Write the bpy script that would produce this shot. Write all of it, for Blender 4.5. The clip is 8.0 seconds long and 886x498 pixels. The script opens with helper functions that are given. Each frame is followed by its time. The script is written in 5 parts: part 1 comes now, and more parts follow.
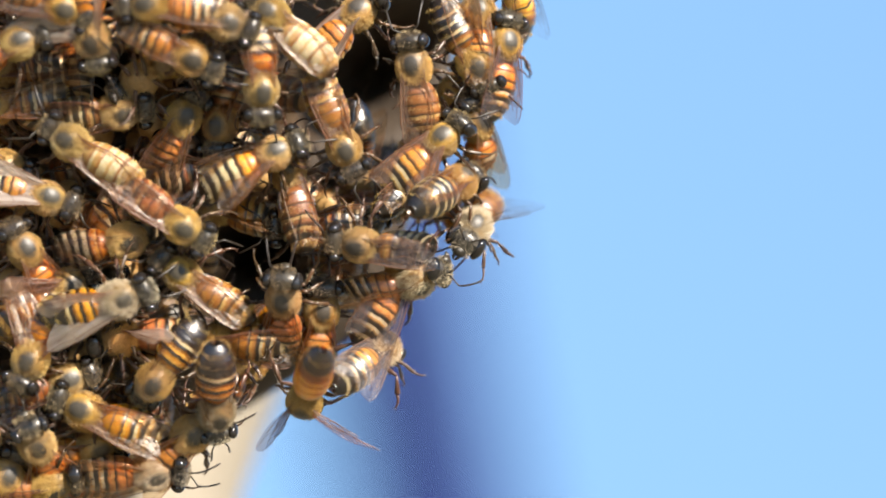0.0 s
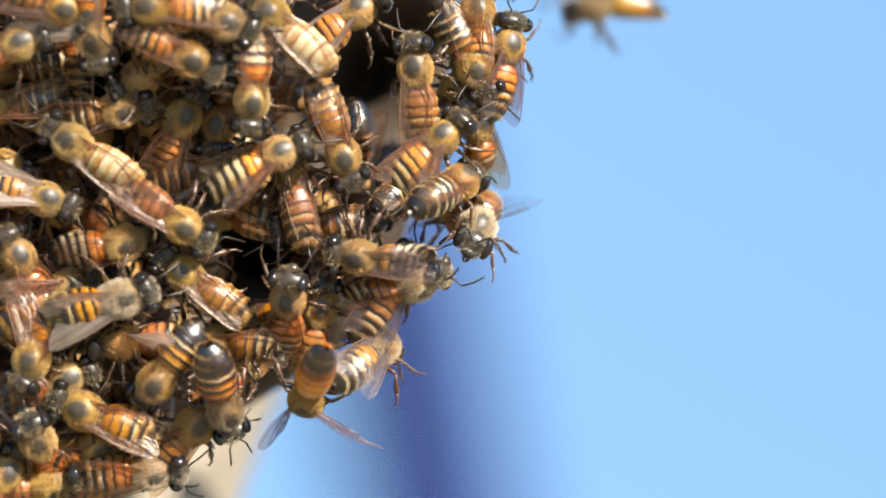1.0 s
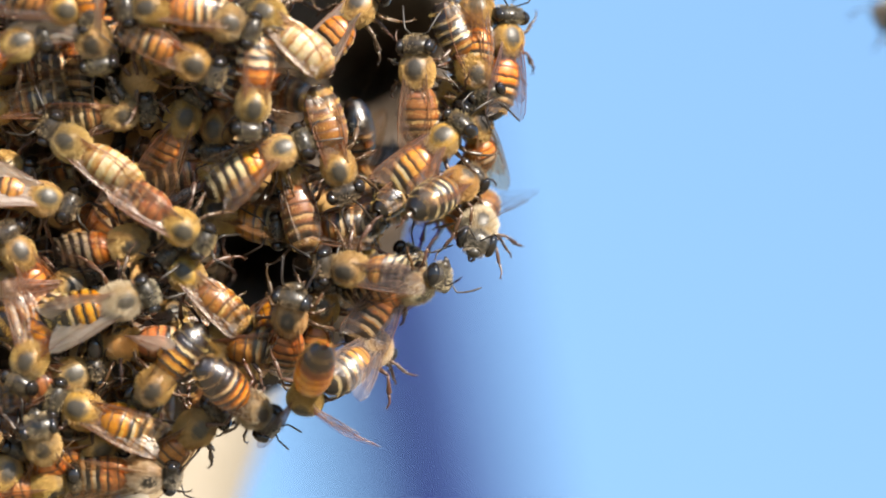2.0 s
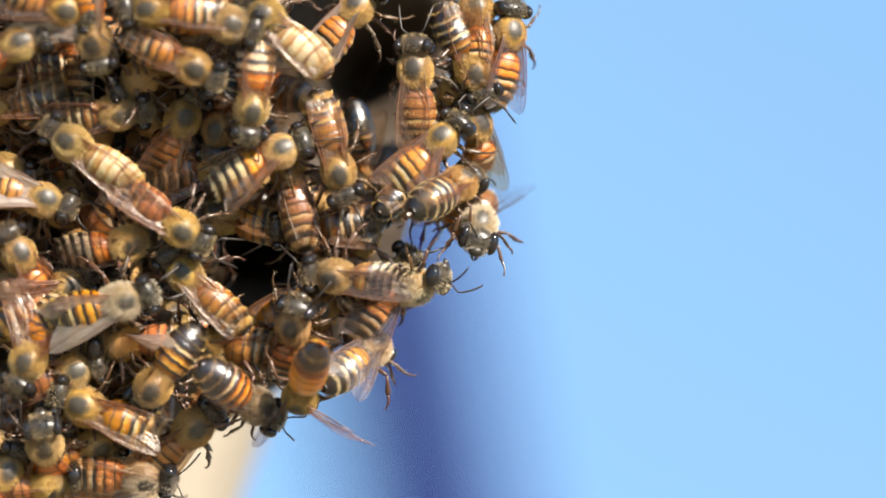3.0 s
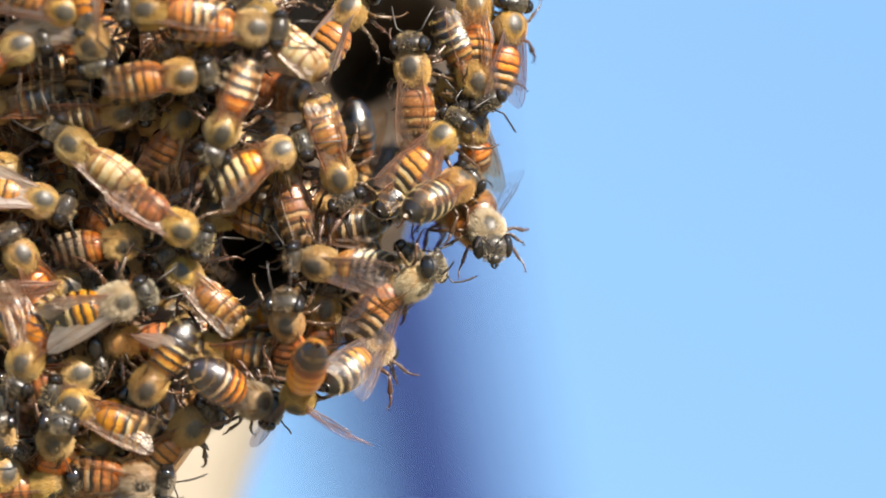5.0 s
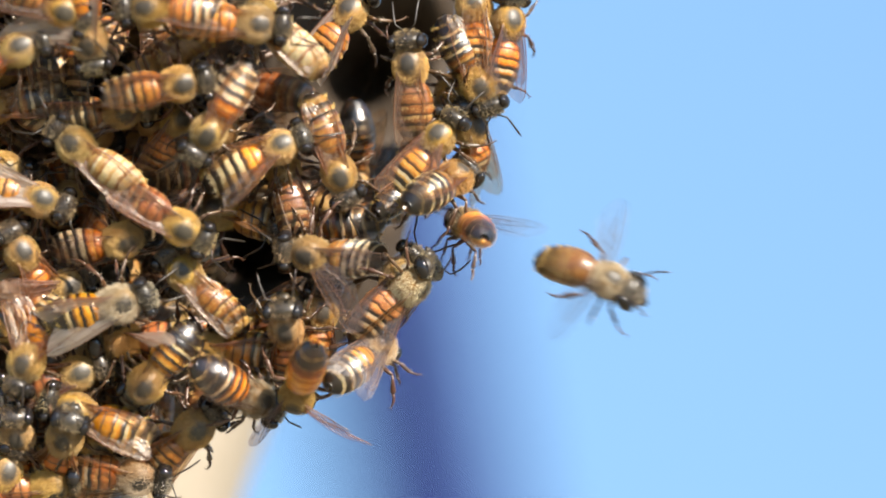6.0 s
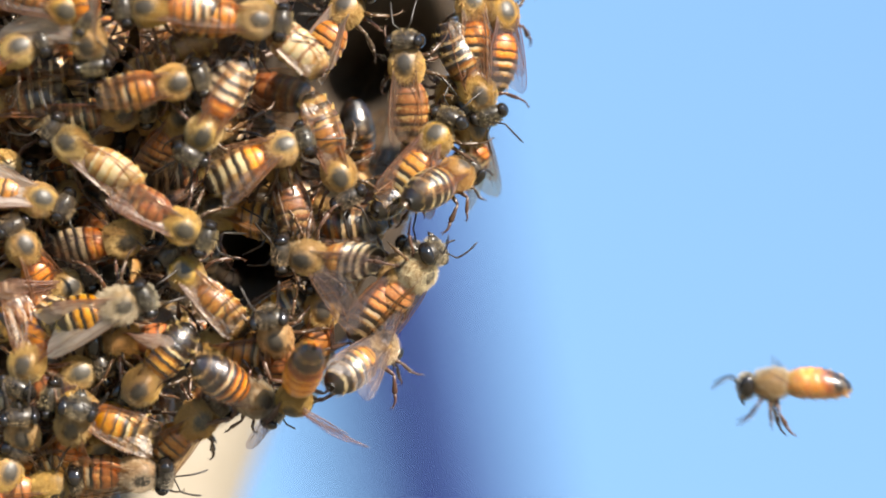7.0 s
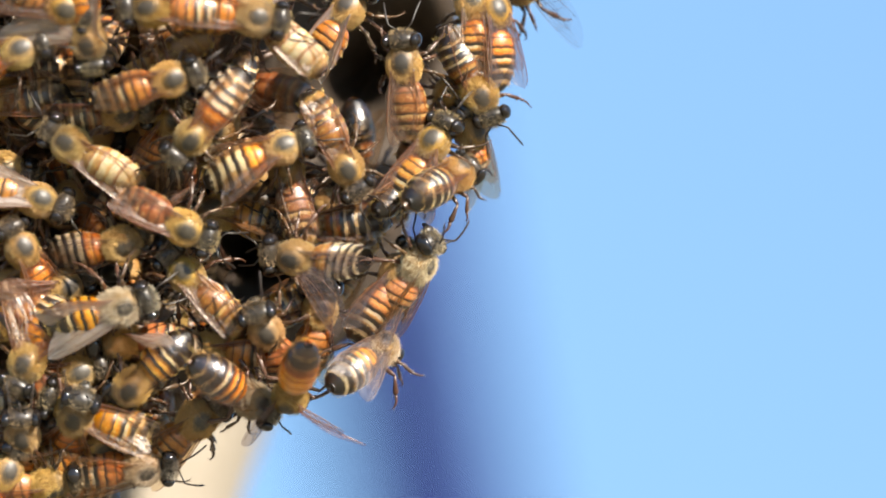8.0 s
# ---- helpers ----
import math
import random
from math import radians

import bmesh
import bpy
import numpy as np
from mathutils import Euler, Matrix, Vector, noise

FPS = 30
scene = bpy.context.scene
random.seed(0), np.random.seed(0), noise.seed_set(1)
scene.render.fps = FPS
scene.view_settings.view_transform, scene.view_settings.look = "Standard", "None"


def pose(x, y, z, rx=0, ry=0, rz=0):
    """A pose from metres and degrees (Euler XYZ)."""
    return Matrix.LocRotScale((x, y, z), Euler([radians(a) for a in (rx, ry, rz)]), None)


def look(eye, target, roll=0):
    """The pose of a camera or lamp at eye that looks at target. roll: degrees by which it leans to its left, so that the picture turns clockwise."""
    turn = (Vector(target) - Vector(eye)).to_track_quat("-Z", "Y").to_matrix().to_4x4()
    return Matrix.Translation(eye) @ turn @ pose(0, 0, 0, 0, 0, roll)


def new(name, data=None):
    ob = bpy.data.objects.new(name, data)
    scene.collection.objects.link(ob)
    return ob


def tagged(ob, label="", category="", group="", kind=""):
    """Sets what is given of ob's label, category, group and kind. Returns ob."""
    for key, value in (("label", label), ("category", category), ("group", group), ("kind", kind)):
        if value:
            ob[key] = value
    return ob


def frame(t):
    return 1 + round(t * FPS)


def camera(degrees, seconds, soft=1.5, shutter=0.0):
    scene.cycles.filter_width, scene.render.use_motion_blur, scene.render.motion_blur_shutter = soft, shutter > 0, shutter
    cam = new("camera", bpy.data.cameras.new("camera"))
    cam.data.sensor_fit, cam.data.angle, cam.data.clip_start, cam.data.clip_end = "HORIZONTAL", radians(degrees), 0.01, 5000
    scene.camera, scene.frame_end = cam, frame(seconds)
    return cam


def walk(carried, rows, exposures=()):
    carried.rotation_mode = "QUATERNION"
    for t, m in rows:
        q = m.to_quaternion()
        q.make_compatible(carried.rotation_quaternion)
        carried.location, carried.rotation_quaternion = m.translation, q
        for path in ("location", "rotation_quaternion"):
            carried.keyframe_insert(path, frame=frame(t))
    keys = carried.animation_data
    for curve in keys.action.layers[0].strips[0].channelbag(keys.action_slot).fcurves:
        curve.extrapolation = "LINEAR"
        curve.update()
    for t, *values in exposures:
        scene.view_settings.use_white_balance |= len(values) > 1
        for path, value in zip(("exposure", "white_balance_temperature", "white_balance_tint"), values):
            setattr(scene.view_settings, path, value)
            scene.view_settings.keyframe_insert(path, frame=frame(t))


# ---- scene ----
# The face of the swarm: u to the right, v up, w towards the viewer, in millimetres, tipped back against the sky.
FACE = pose(0, 0, 2.2, 108, 0, 0)
REACH = 0.45

cam = camera(12.05, 8.0, soft=1.8, shutter=0.5)
cam.data.dof.use_dof = True
cam.data.dof.focus_distance = 0.449
cam.data.dof.aperture_fstop = 7.6
EYE = FACE @ Matrix.Translation((0, 0, REACH))
walk(cam, [(0.0, EYE), (8.0, EYE)], exposures=[(0.0, 2.1), (8.0, 2.1)])

# ---- light ----
SUN_HEIGHT, SUN_TURN = 29, 141
world = bpy.data.worlds.new("sky")
scene.world = world
world.use_nodes = True
wn, wl = world.node_tree.nodes, world.node_tree.links
wn.clear()
sky = wn.new("ShaderNodeTexSky")
sky.sky_type, sky.sun_disc = "NISHITA", False
sky.sun_elevation, sky.sun_rotation = radians(SUN_HEIGHT), radians(SUN_TURN)
sky.air_density, sky.dust_density, sky.ozone_density = 1.0, 0.2, 1.0
place = wn.new("ShaderNodeTexCoord")
level = wn.new("ShaderNodeMapping")
level.inputs["Scale"].default_value, level.inputs["Location"].default_value = (1, 1, 0.25), (0, 0, 0.23)
wl.new(place.outputs["Generated"], level.inputs["Vector"])
wl.new(level.outputs[0], sky.inputs["Vector"])
tint = wn.new("ShaderNodeMix")
tint.data_type, tint.blend_type = "RGBA", "MULTIPLY"
tint.inputs[0].default_value = 1.0
tint.inputs[7].default_value = (0.675, 0.80, 0.87, 1)
glow = wn.new("ShaderNodeBackground")
glow.inputs["Strength"].default_value = 0.0605
out = wn.new("ShaderNodeOutputWorld")
wl.new(sky.outputs[0], tint.inputs[6])
wl.new(tint.outputs[2], glow.inputs["Color"])
wl.new(glow.outputs[0], out.inputs["Surface"])

sun = new("sun", bpy.data.lights.new("sun", "SUN"))
sun.data.energy, sun.data.angle, sun.data.color = 3.8, radians(0.6), (1.0, 0.90, 0.77)
az, el = radians(SUN_TURN), radians(SUN_HEIGHT)
toward_sun = Vector((math.sin(az) * math.cos(el), math.cos(az) * math.cos(el), math.sin(el)))
sun.matrix_world = look(toward_sun * 10, (0, 0, 0))


# ---- materials ----
class Mat:
    """A node material with a principled surface and short ways to add nodes."""

    def __init__(self, name, rough=0.5, metal=0.0):
        self.m = bpy.data.materials.new(name)
        self.m.use_nodes = True
        self.n, self.l = self.m.node_tree.nodes, self.m.node_tree.links
        self.p = self.n["Principled BSDF"]
        self.p.inputs["Roughness"].default_value = rough
        self.p.inputs["Metallic"].default_value = metal
        self.c = self.n.new("ShaderNodeTexCoord")

    def noise(self, scale, detail=4, rough=0.55, stretch=(1, 1, 1)):
        mp = self.n.new("ShaderNodeMapping")
        mp.inputs["Scale"].default_value = stretch
        t = self.n.new("ShaderNodeTexNoise")
        t.inputs["Scale"].default_value, t.inputs["Detail"].default_value, t.inputs["Roughness"].default_value = scale, detail, rough
        self.l.new(self.c.outputs["Object"], mp.inputs["Vector"])
        self.l.new(mp.outputs[0], t.inputs["Vector"])
        return t.outputs["Fac"]

    def ramp(self, fac, stops):
        r = self.n.new("ShaderNodeValToRGB")
        e = r.color_ramp.elements
        e[0].position, e[0].color = stops[0][0], (*stops[0][1], 1)
        e[1].position, e[1].color = stops[-1][0], (*stops[-1][1], 1)
        for at, colour in stops[1:-1]:
            k = e.new(at)
            k.color = (*colour, 1)
        self.l.new(fac, r.inputs["Fac"])
        return r.outputs["Color"]

    def math(self, op, a, b):
        k = self.n.new("ShaderNodeMath")
        k.operation = op
        for i, v in enumerate((a, b)):
            if isinstance(v, (int, float)):
                k.inputs[i].default_value = v
            else:
                self.l.new(v, k.inputs[i])
        return k.outputs[0]

    def mix(self, fac, a, b, blend="MIX"):
        k = self.n.new("ShaderNodeMix")
        k.data_type, k.blend_type = "RGBA", blend
        for socket, v in ((k.inputs[0], fac), (k.inputs[6], a), (k.inputs[7], b)):
            if isinstance(v, (int, float)):
                socket.default_value = v
            elif isinstance(v, tuple):
                socket.default_value = (*v, 1)
            else:
                self.l.new(v, socket)
        return k.outputs[2]

    def vary(self, colour, hue=0.02, value=0.25, saturation=0.15):
        """Each object a little different in hue and depth of colour."""
        info = self.n.new("ShaderNodeObjectInfo")
        h = self.n.new("ShaderNodeHueSaturation")
        r = info.outputs["Random"]
        self.l.new(self.math("ADD", self.math("MULTIPLY", r, 2 * hue), 0.5 - hue), h.inputs["Hue"])
        r2 = self.math("FRACT", self.math("MULTIPLY", r, 7.31), 0)
        self.l.new(self.math("ADD", self.math("MULTIPLY", r2, 2 * value), 1 - value), h.inputs["Value"])
        r3 = self.math("FRACT", self.math("MULTIPLY", r, 13.7), 0)
        self.l.new(self.math("ADD", self.math("MULTIPLY", r3, 2 * saturation), 1 - saturation), h.inputs["Saturation"])
        if isinstance(colour, tuple):
            h.inputs["Color"].default_value = (*colour, 1)
        else:
            self.l.new(colour, h.inputs["Color"])
        return h.outputs["Color"]

    def bump(self, fac, strength, distance):
        b = self.n.new("ShaderNodeBump")
        b.inputs["Strength"].default_value, b.inputs["Distance"].default_value = strength, distance
        self.l.new(fac, b.inputs["Height"])
        self.l.new(b.outputs[0], self.p.inputs["Normal"])

    def colour(self, c):
        if isinstance(c, tuple):
            self.p.inputs["Base Color"].default_value = (*c, 1)
        else:
            self.l.new(c, self.p.inputs["Base Color"])
        return self


ORANGE, AMBER, TAN, CREAM = (0.42, 0.145, 0.014), (0.21, 0.066, 0.009), (0.36, 0.20, 0.07), (0.50, 0.39, 0.24)
DARK, BLACK, BROWN = (0.016, 0.010, 0.006), (0.007, 0.006, 0.005), (0.055, 0.021, 0.009)
GOLD, HONEY = (0.50, 0.23, 0.045), (0.74, 0.36, 0.035)


def banded(name, segments, rough=0.34, coat=0.25, glow=0.3, reach=0.0005, under=(0.15, 0.075, 0.028)):
    """The plates of an abdomen. segments: for each plate its front edge, its body and its rear edge, with the share of the body."""
    k = Mat(name, rough)
    stops, width = [], 1.0 / len(segments)
    for i, (front, body, rear, share) in enumerate(segments):
        a = i * width
        f = 0.16 if front != body else 0.0
        if f:
            stops += [(a + 0.004, front), (a + f * width * 1.6, front)]
        stops += [(a + (f * 1.6 + 0.08) * width if f else a + 0.004, body), (a + (share - 0.06) * width, body), (a + min(share + 0.22, 0.97) * width, rear), (a + 0.985 * width, rear)]
    stops = [(min(max(p, 0.0), 1.0), c) for p, c in stops]
    along = k.n.new("ShaderNodeAttribute")
    along.attribute_name = "along"
    wobble = k.math("ADD", k.math("MULTIPLY", k.math("SUBTRACT", k.noise(1100, 4, 0.7), 0.5), 0.06), k.math("MULTIPLY", k.math("SUBTRACT", k.noise(260, 2), 0.5), 0.07))
    c = k.ramp(k.math("ADD", along.outputs["Fac"], wobble), stops[:31])
    belly = k.n.new("ShaderNodeAttribute")
    belly.attribute_name = "belly"
    c = k.mix(belly.outputs["Fac"], c, under)
    grain = k.noise(4200, 3, 0.6, (0.6, 3, 3))
    c = k.mix(1.0, c, k.ramp(grain, [(0.3, (0.62, 0.56, 0.50)), (0.65, (1.0, 1.0, 1.0))]), "MULTIPLY")
    cloud = k.noise(420, 4, 0.6)
    c = k.mix(k.ramp(cloud, [(0.40, (0, 0, 0)), (0.72, (0.62, 0.62, 0.62))]), c, (0.030, 0.015, 0.008))
    k.colour(k.vary(c, 0.012, 0.22, 0.08))
    k.l.new(k.math("ADD", k.math("MULTIPLY", grain, 0.3), rough - 0.12), k.p.inputs["Roughness"])
    k.p.inputs["Coat Weight"].default_value, k.p.inputs["Coat Roughness"].default_value = coat, 0.18
    k.p.inputs["Subsurface Weight"].default_value, k.p.inputs["Subsurface Scale"].default_value = glow, reach
    k.p.inputs["Subsurface Radius"].default_value = (1.0, 0.5, 0.16)
    k.bump(grain, 0.5, 0.00006)
    return k.m


def plain(name, colour, rough, grain=3000, depth=0.00004, spread=0.35, other=None, value=0.2):
    k = Mat(name, rough)
    f = k.noise(grain, 4)
    k.colour(k.vary(k.mix(f, tuple(c * (1 - spread) for c in colour), other or tuple(min(1, c * (1 + spread)) for c in colour)), 0.015, value))
    k.bump(f, 0.5, depth)
    return k.m


def fuzz_material(name, root, tip):
    k = Mat(name, 0.7)
    along = k.n.new("ShaderNodeAttribute")
    along.attribute_name = "along"
    c = k.vary(k.mix(along.outputs["Fac"], root, tip), 0.012, 0.2, 0.1)
    k.colour(c)
    k.p.inputs["Sheen Weight"].default_value = 0.3
    tr = k.n.new("ShaderNodeBsdfTranslucent")
    k.l.new(c, tr.inputs["Color"])
    mx = k.n.new("ShaderNodeMixShader")
    mx.inputs[0].default_value = 0.28
    k.l.new(k.p.outputs[0], mx.inputs[1])
    k.l.new(tr.outputs[0], mx.inputs[2])
    k.l.new(mx.outputs[0], k.n["Material Output"].inputs["Surface"])
    return k.m


def wing_material(name, film, clear, through_colour, gloss):
    """A thin pleated film: clear for the most part, faintly tinted, glinting in streaks along its pleats."""
    k = Mat(name, 0.3)
    f = k.noise(1100, 4, 0.6, (0.22, 1.6, 1))
    c = k.vary(k.mix(f, tuple(x * 0.6 for x in film), film), 0.015, 0.2, 0.15)
    k.colour(c)
    streak = k.noise(1500, 3, 0.6, (0.12, 1.4, 1))
    k.bump(k.math("ADD", f, streak), 0.9, 0.00022)
    normal = k.p.inputs["Normal"].links[0].from_socket
    shine = k.n.new("ShaderNodeBsdfGlossy")
    shine.inputs["Roughness"].default_value = 0.36
    shine.inputs["Color"].default_value = (0.98, 0.90, 0.82, 1)
    k.l.new(normal, shine.inputs["Normal"])
    glow = k.n.new("ShaderNodeBsdfTranslucent")
    k.l.new(c, glow.inputs["Color"])
    cl = k.n.new("ShaderNodeBsdfTransparent")
    cl.inputs["Color"].default_value = (*through_colour, 1)
    body, mx, gl = (k.n.new("ShaderNodeMixShader") for _ in range(3))
    body.inputs[0].default_value = 0.5
    k.l.new(k.p.outputs[0], body.inputs[1])
    k.l.new(glow.outputs[0], body.inputs[2])
    k.l.new(k.math("ADD", k.math("MULTIPLY", f, 0.16), clear - 0.08), mx.inputs[0])
    k.l.new(body.outputs[0], mx.inputs[1])
    k.l.new(cl.outputs[0], mx.inputs[2])
    k.l.new(k.math("MULTIPLY", k.ramp(streak, [(0.40, (0.10, 0.10, 0.10)), (0.66, (1, 1, 1))]), gloss * 1.7), gl.inputs[0])
    k.l.new(mx.outputs[0], gl.inputs[1])
    k.l.new(shine.outputs[0], gl.inputs[2])
    k.l.new(gl.outputs[0], k.n["Material Output"].inputs["Surface"])
    return k.m


M_GOLDEN = banded("banded_golden_plates", [(ORANGE, ORANGE, BROWN, 0.80), (ORANGE, ORANGE, BROWN, 0.66), (GOLD, ORANGE, DARK, 0.52),
                                           (CREAM, GOLD, DARK, 0.40), (CREAM, TAN, DARK, 0.36), (CREAM, DARK, BLACK, 0.4)])
M_PALE = banded("banded_pale_plates", [(ORANGE, ORANGE, AMBER, 0.75), (GOLD, ORANGE, BROWN, 0.55), (CREAM, CREAM, DARK, 0.46),
                                       (CREAM, CREAM, DARK, 0.44), (CREAM, CREAM, DARK, 0.42), (CREAM, DARK, BLACK, 0.5)], 0.42, 0.1)
M_STRAW = banded("straw_coloured_plates", [(TAN, TAN, AMBER, 0.75), (CREAM, TAN, AMBER, 0.70), (CREAM, CREAM, TAN, 0.62),
                                           (CREAM, CREAM, AMBER, 0.66), (CREAM, CREAM, TAN, 0.62), (CREAM, TAN, BROWN, 0.6)], 0.5, 0.05)
M_AMBER = banded("amber_brown_plates", [(AMBER, AMBER, BROWN, 0.84), (AMBER, AMBER, BROWN, 0.80), (AMBER, AMBER, BROWN, 0.72),
                                        (TAN, AMBER, BROWN, 0.6), (TAN, AMBER, DARK, 0.44), (TAN, TAN, DARK, 0.5)], 0.28, 0.5)
M_SHINY = banded("dark_tipped_plates", [(GOLD, ORANGE, DARK, 0.60), (GOLD, ORANGE, DARK, 0.52), (GOLD, AMBER, DARK, 0.48),
                                        (CREAM, BROWN, BLACK, 0.35), (BLACK, BLACK, BLACK, 0.5), (BLACK, BLACK, BLACK, 0.5)], 0.2, 0.6)
# A dark striped kind, also given to bees that are dark from shade.
M_DUSKY = banded("dusky_striped_and_shaded_plates", [(TAN, AMBER, DARK, 0.70), (TAN, AMBER, DARK, 0.55), (CREAM, BROWN, DARK, 0.40),
                                          (CREAM, DARK, DARK, 0.5), (CREAM, DARK, BLACK, 0.5), (BLACK, BLACK, BLACK, 0.5)], 0.30, 0.3)
M_HONEYED = banded("clear_orange_plates", [(HONEY, HONEY, ORANGE, 0.8), (HONEY, HONEY, ORANGE, 0.8), (HONEY, HONEY, ORANGE, 0.7),
                                           (HONEY, ORANGE, AMBER, 0.6), (AMBER, BROWN, DARK, 0.5), (DARK, DARK, BLACK, 0.5)], 0.28, 0.6, 0.9, 0.0016, (0.55, 0.30, 0.06))


def thorax_material():
    """A bare dark plate on the back, shading into the downy golden skin round it."""
    k = Mat("thorax_shell", 0.46)
    f = k.noise(2600, 4)
    plate = k.n.new("ShaderNodeAttribute")
    plate.attribute_name = "along"
    edge = k.math("ADD", plate.outputs["Fac"], k.math("MULTIPLY", k.math("SUBTRACT", k.noise(900, 4), 0.5), 0.9))
    skin = k.mix(f, (0.18, 0.105, 0.028), (0.36, 0.21, 0.06))
    bare = k.mix(k.noise(700, 4), (0.018, 0.015, 0.012), (0.060, 0.050, 0.036))
    k.p.inputs["Specular IOR Level"].default_value = 0.4
    k.colour(k.vary(k.mix(k.ramp(edge, [(0.15, (0, 0, 0)), (0.85, (1, 1, 1))]), skin, bare), 0.01, 0.2, 0.1))
    k.bump(f, 0.5, 0.00006)
    return k.m


M_THORAX = thorax_material()
M_HEAD = plain("dark_head_shell", (0.022, 0.017, 0.012), 0.36, 3000, 0.00005, 0.5)
M_EYE = plain("black_compound_eye", (0.010, 0.008, 0.007), 0.10, 9000, 0.00001, 0.4)
M_LEG = plain("dark_brown_leg", (0.055, 0.026, 0.012), 0.36, 4000, 0.00003, 0.5)
M_ANTENNA = plain("black_antenna", (0.02, 0.014, 0.01), 0.45, 5000, 0.00002, 0.4)
M_FUZZ = fuzz_material("golden_fuzz", (0.30, 0.18, 0.05), (0.68, 0.46, 0.16))
M_TAWNY = fuzz_material("tawny_fuzz", (0.26, 0.145, 0.042), (0.55, 0.36, 0.14))
M_GREY = fuzz_material("pale_grey_fuzz", (0.28, 0.215, 0.125), (0.60, 0.50, 0.35))
M_DRAB = fuzz_material("drab_brown_fuzz", (0.16, 0.11, 0.055), (0.42, 0.31, 0.16))
M_PALE_FACE = fuzz_material("pale_face_down", (0.24, 0.19, 0.12), (0.52, 0.44, 0.31))
M_WING = wing_material("amber_wing_film", (0.30, 0.15, 0.07), 0.90, (0.90, 0.78, 0.62), 0.06)
M_CLEAR = wing_material("clear_grey_wing_film", (0.30, 0.26, 0.27), 0.84, (0.76, 0.73, 0.76), 0.03)
M_RUSTY = wing_material("rusty_wing_film", (0.48, 0.30, 0.20), 0.76, (0.88, 0.76, 0.64), 0.075)
# Paler, denser film: sunlight on a wing put into its colour.
M_SUNLIT = wing_material("sunlit_wing_film", (0.62, 0.52, 0.44), 0.60, (0.90, 0.82, 0.72), 0.12)
M_SHEER = wing_material("sheer_wing_film", (0.20, 0.17, 0.17), 0.98, (0.95, 0.94, 0.94), 0.003)
M_FAINT_VEIN = wing_material("faint_wing_vein", (0.14, 0.08, 0.05), 0.72, (0.88, 0.84, 0.80), 0.01)
M_VEIN = plain("brown_wing_vein", (0.10, 0.042, 0.018), 0.35, 4000, 0.00002, 0.3)


# ---- building helpers ----
MM = 0.001


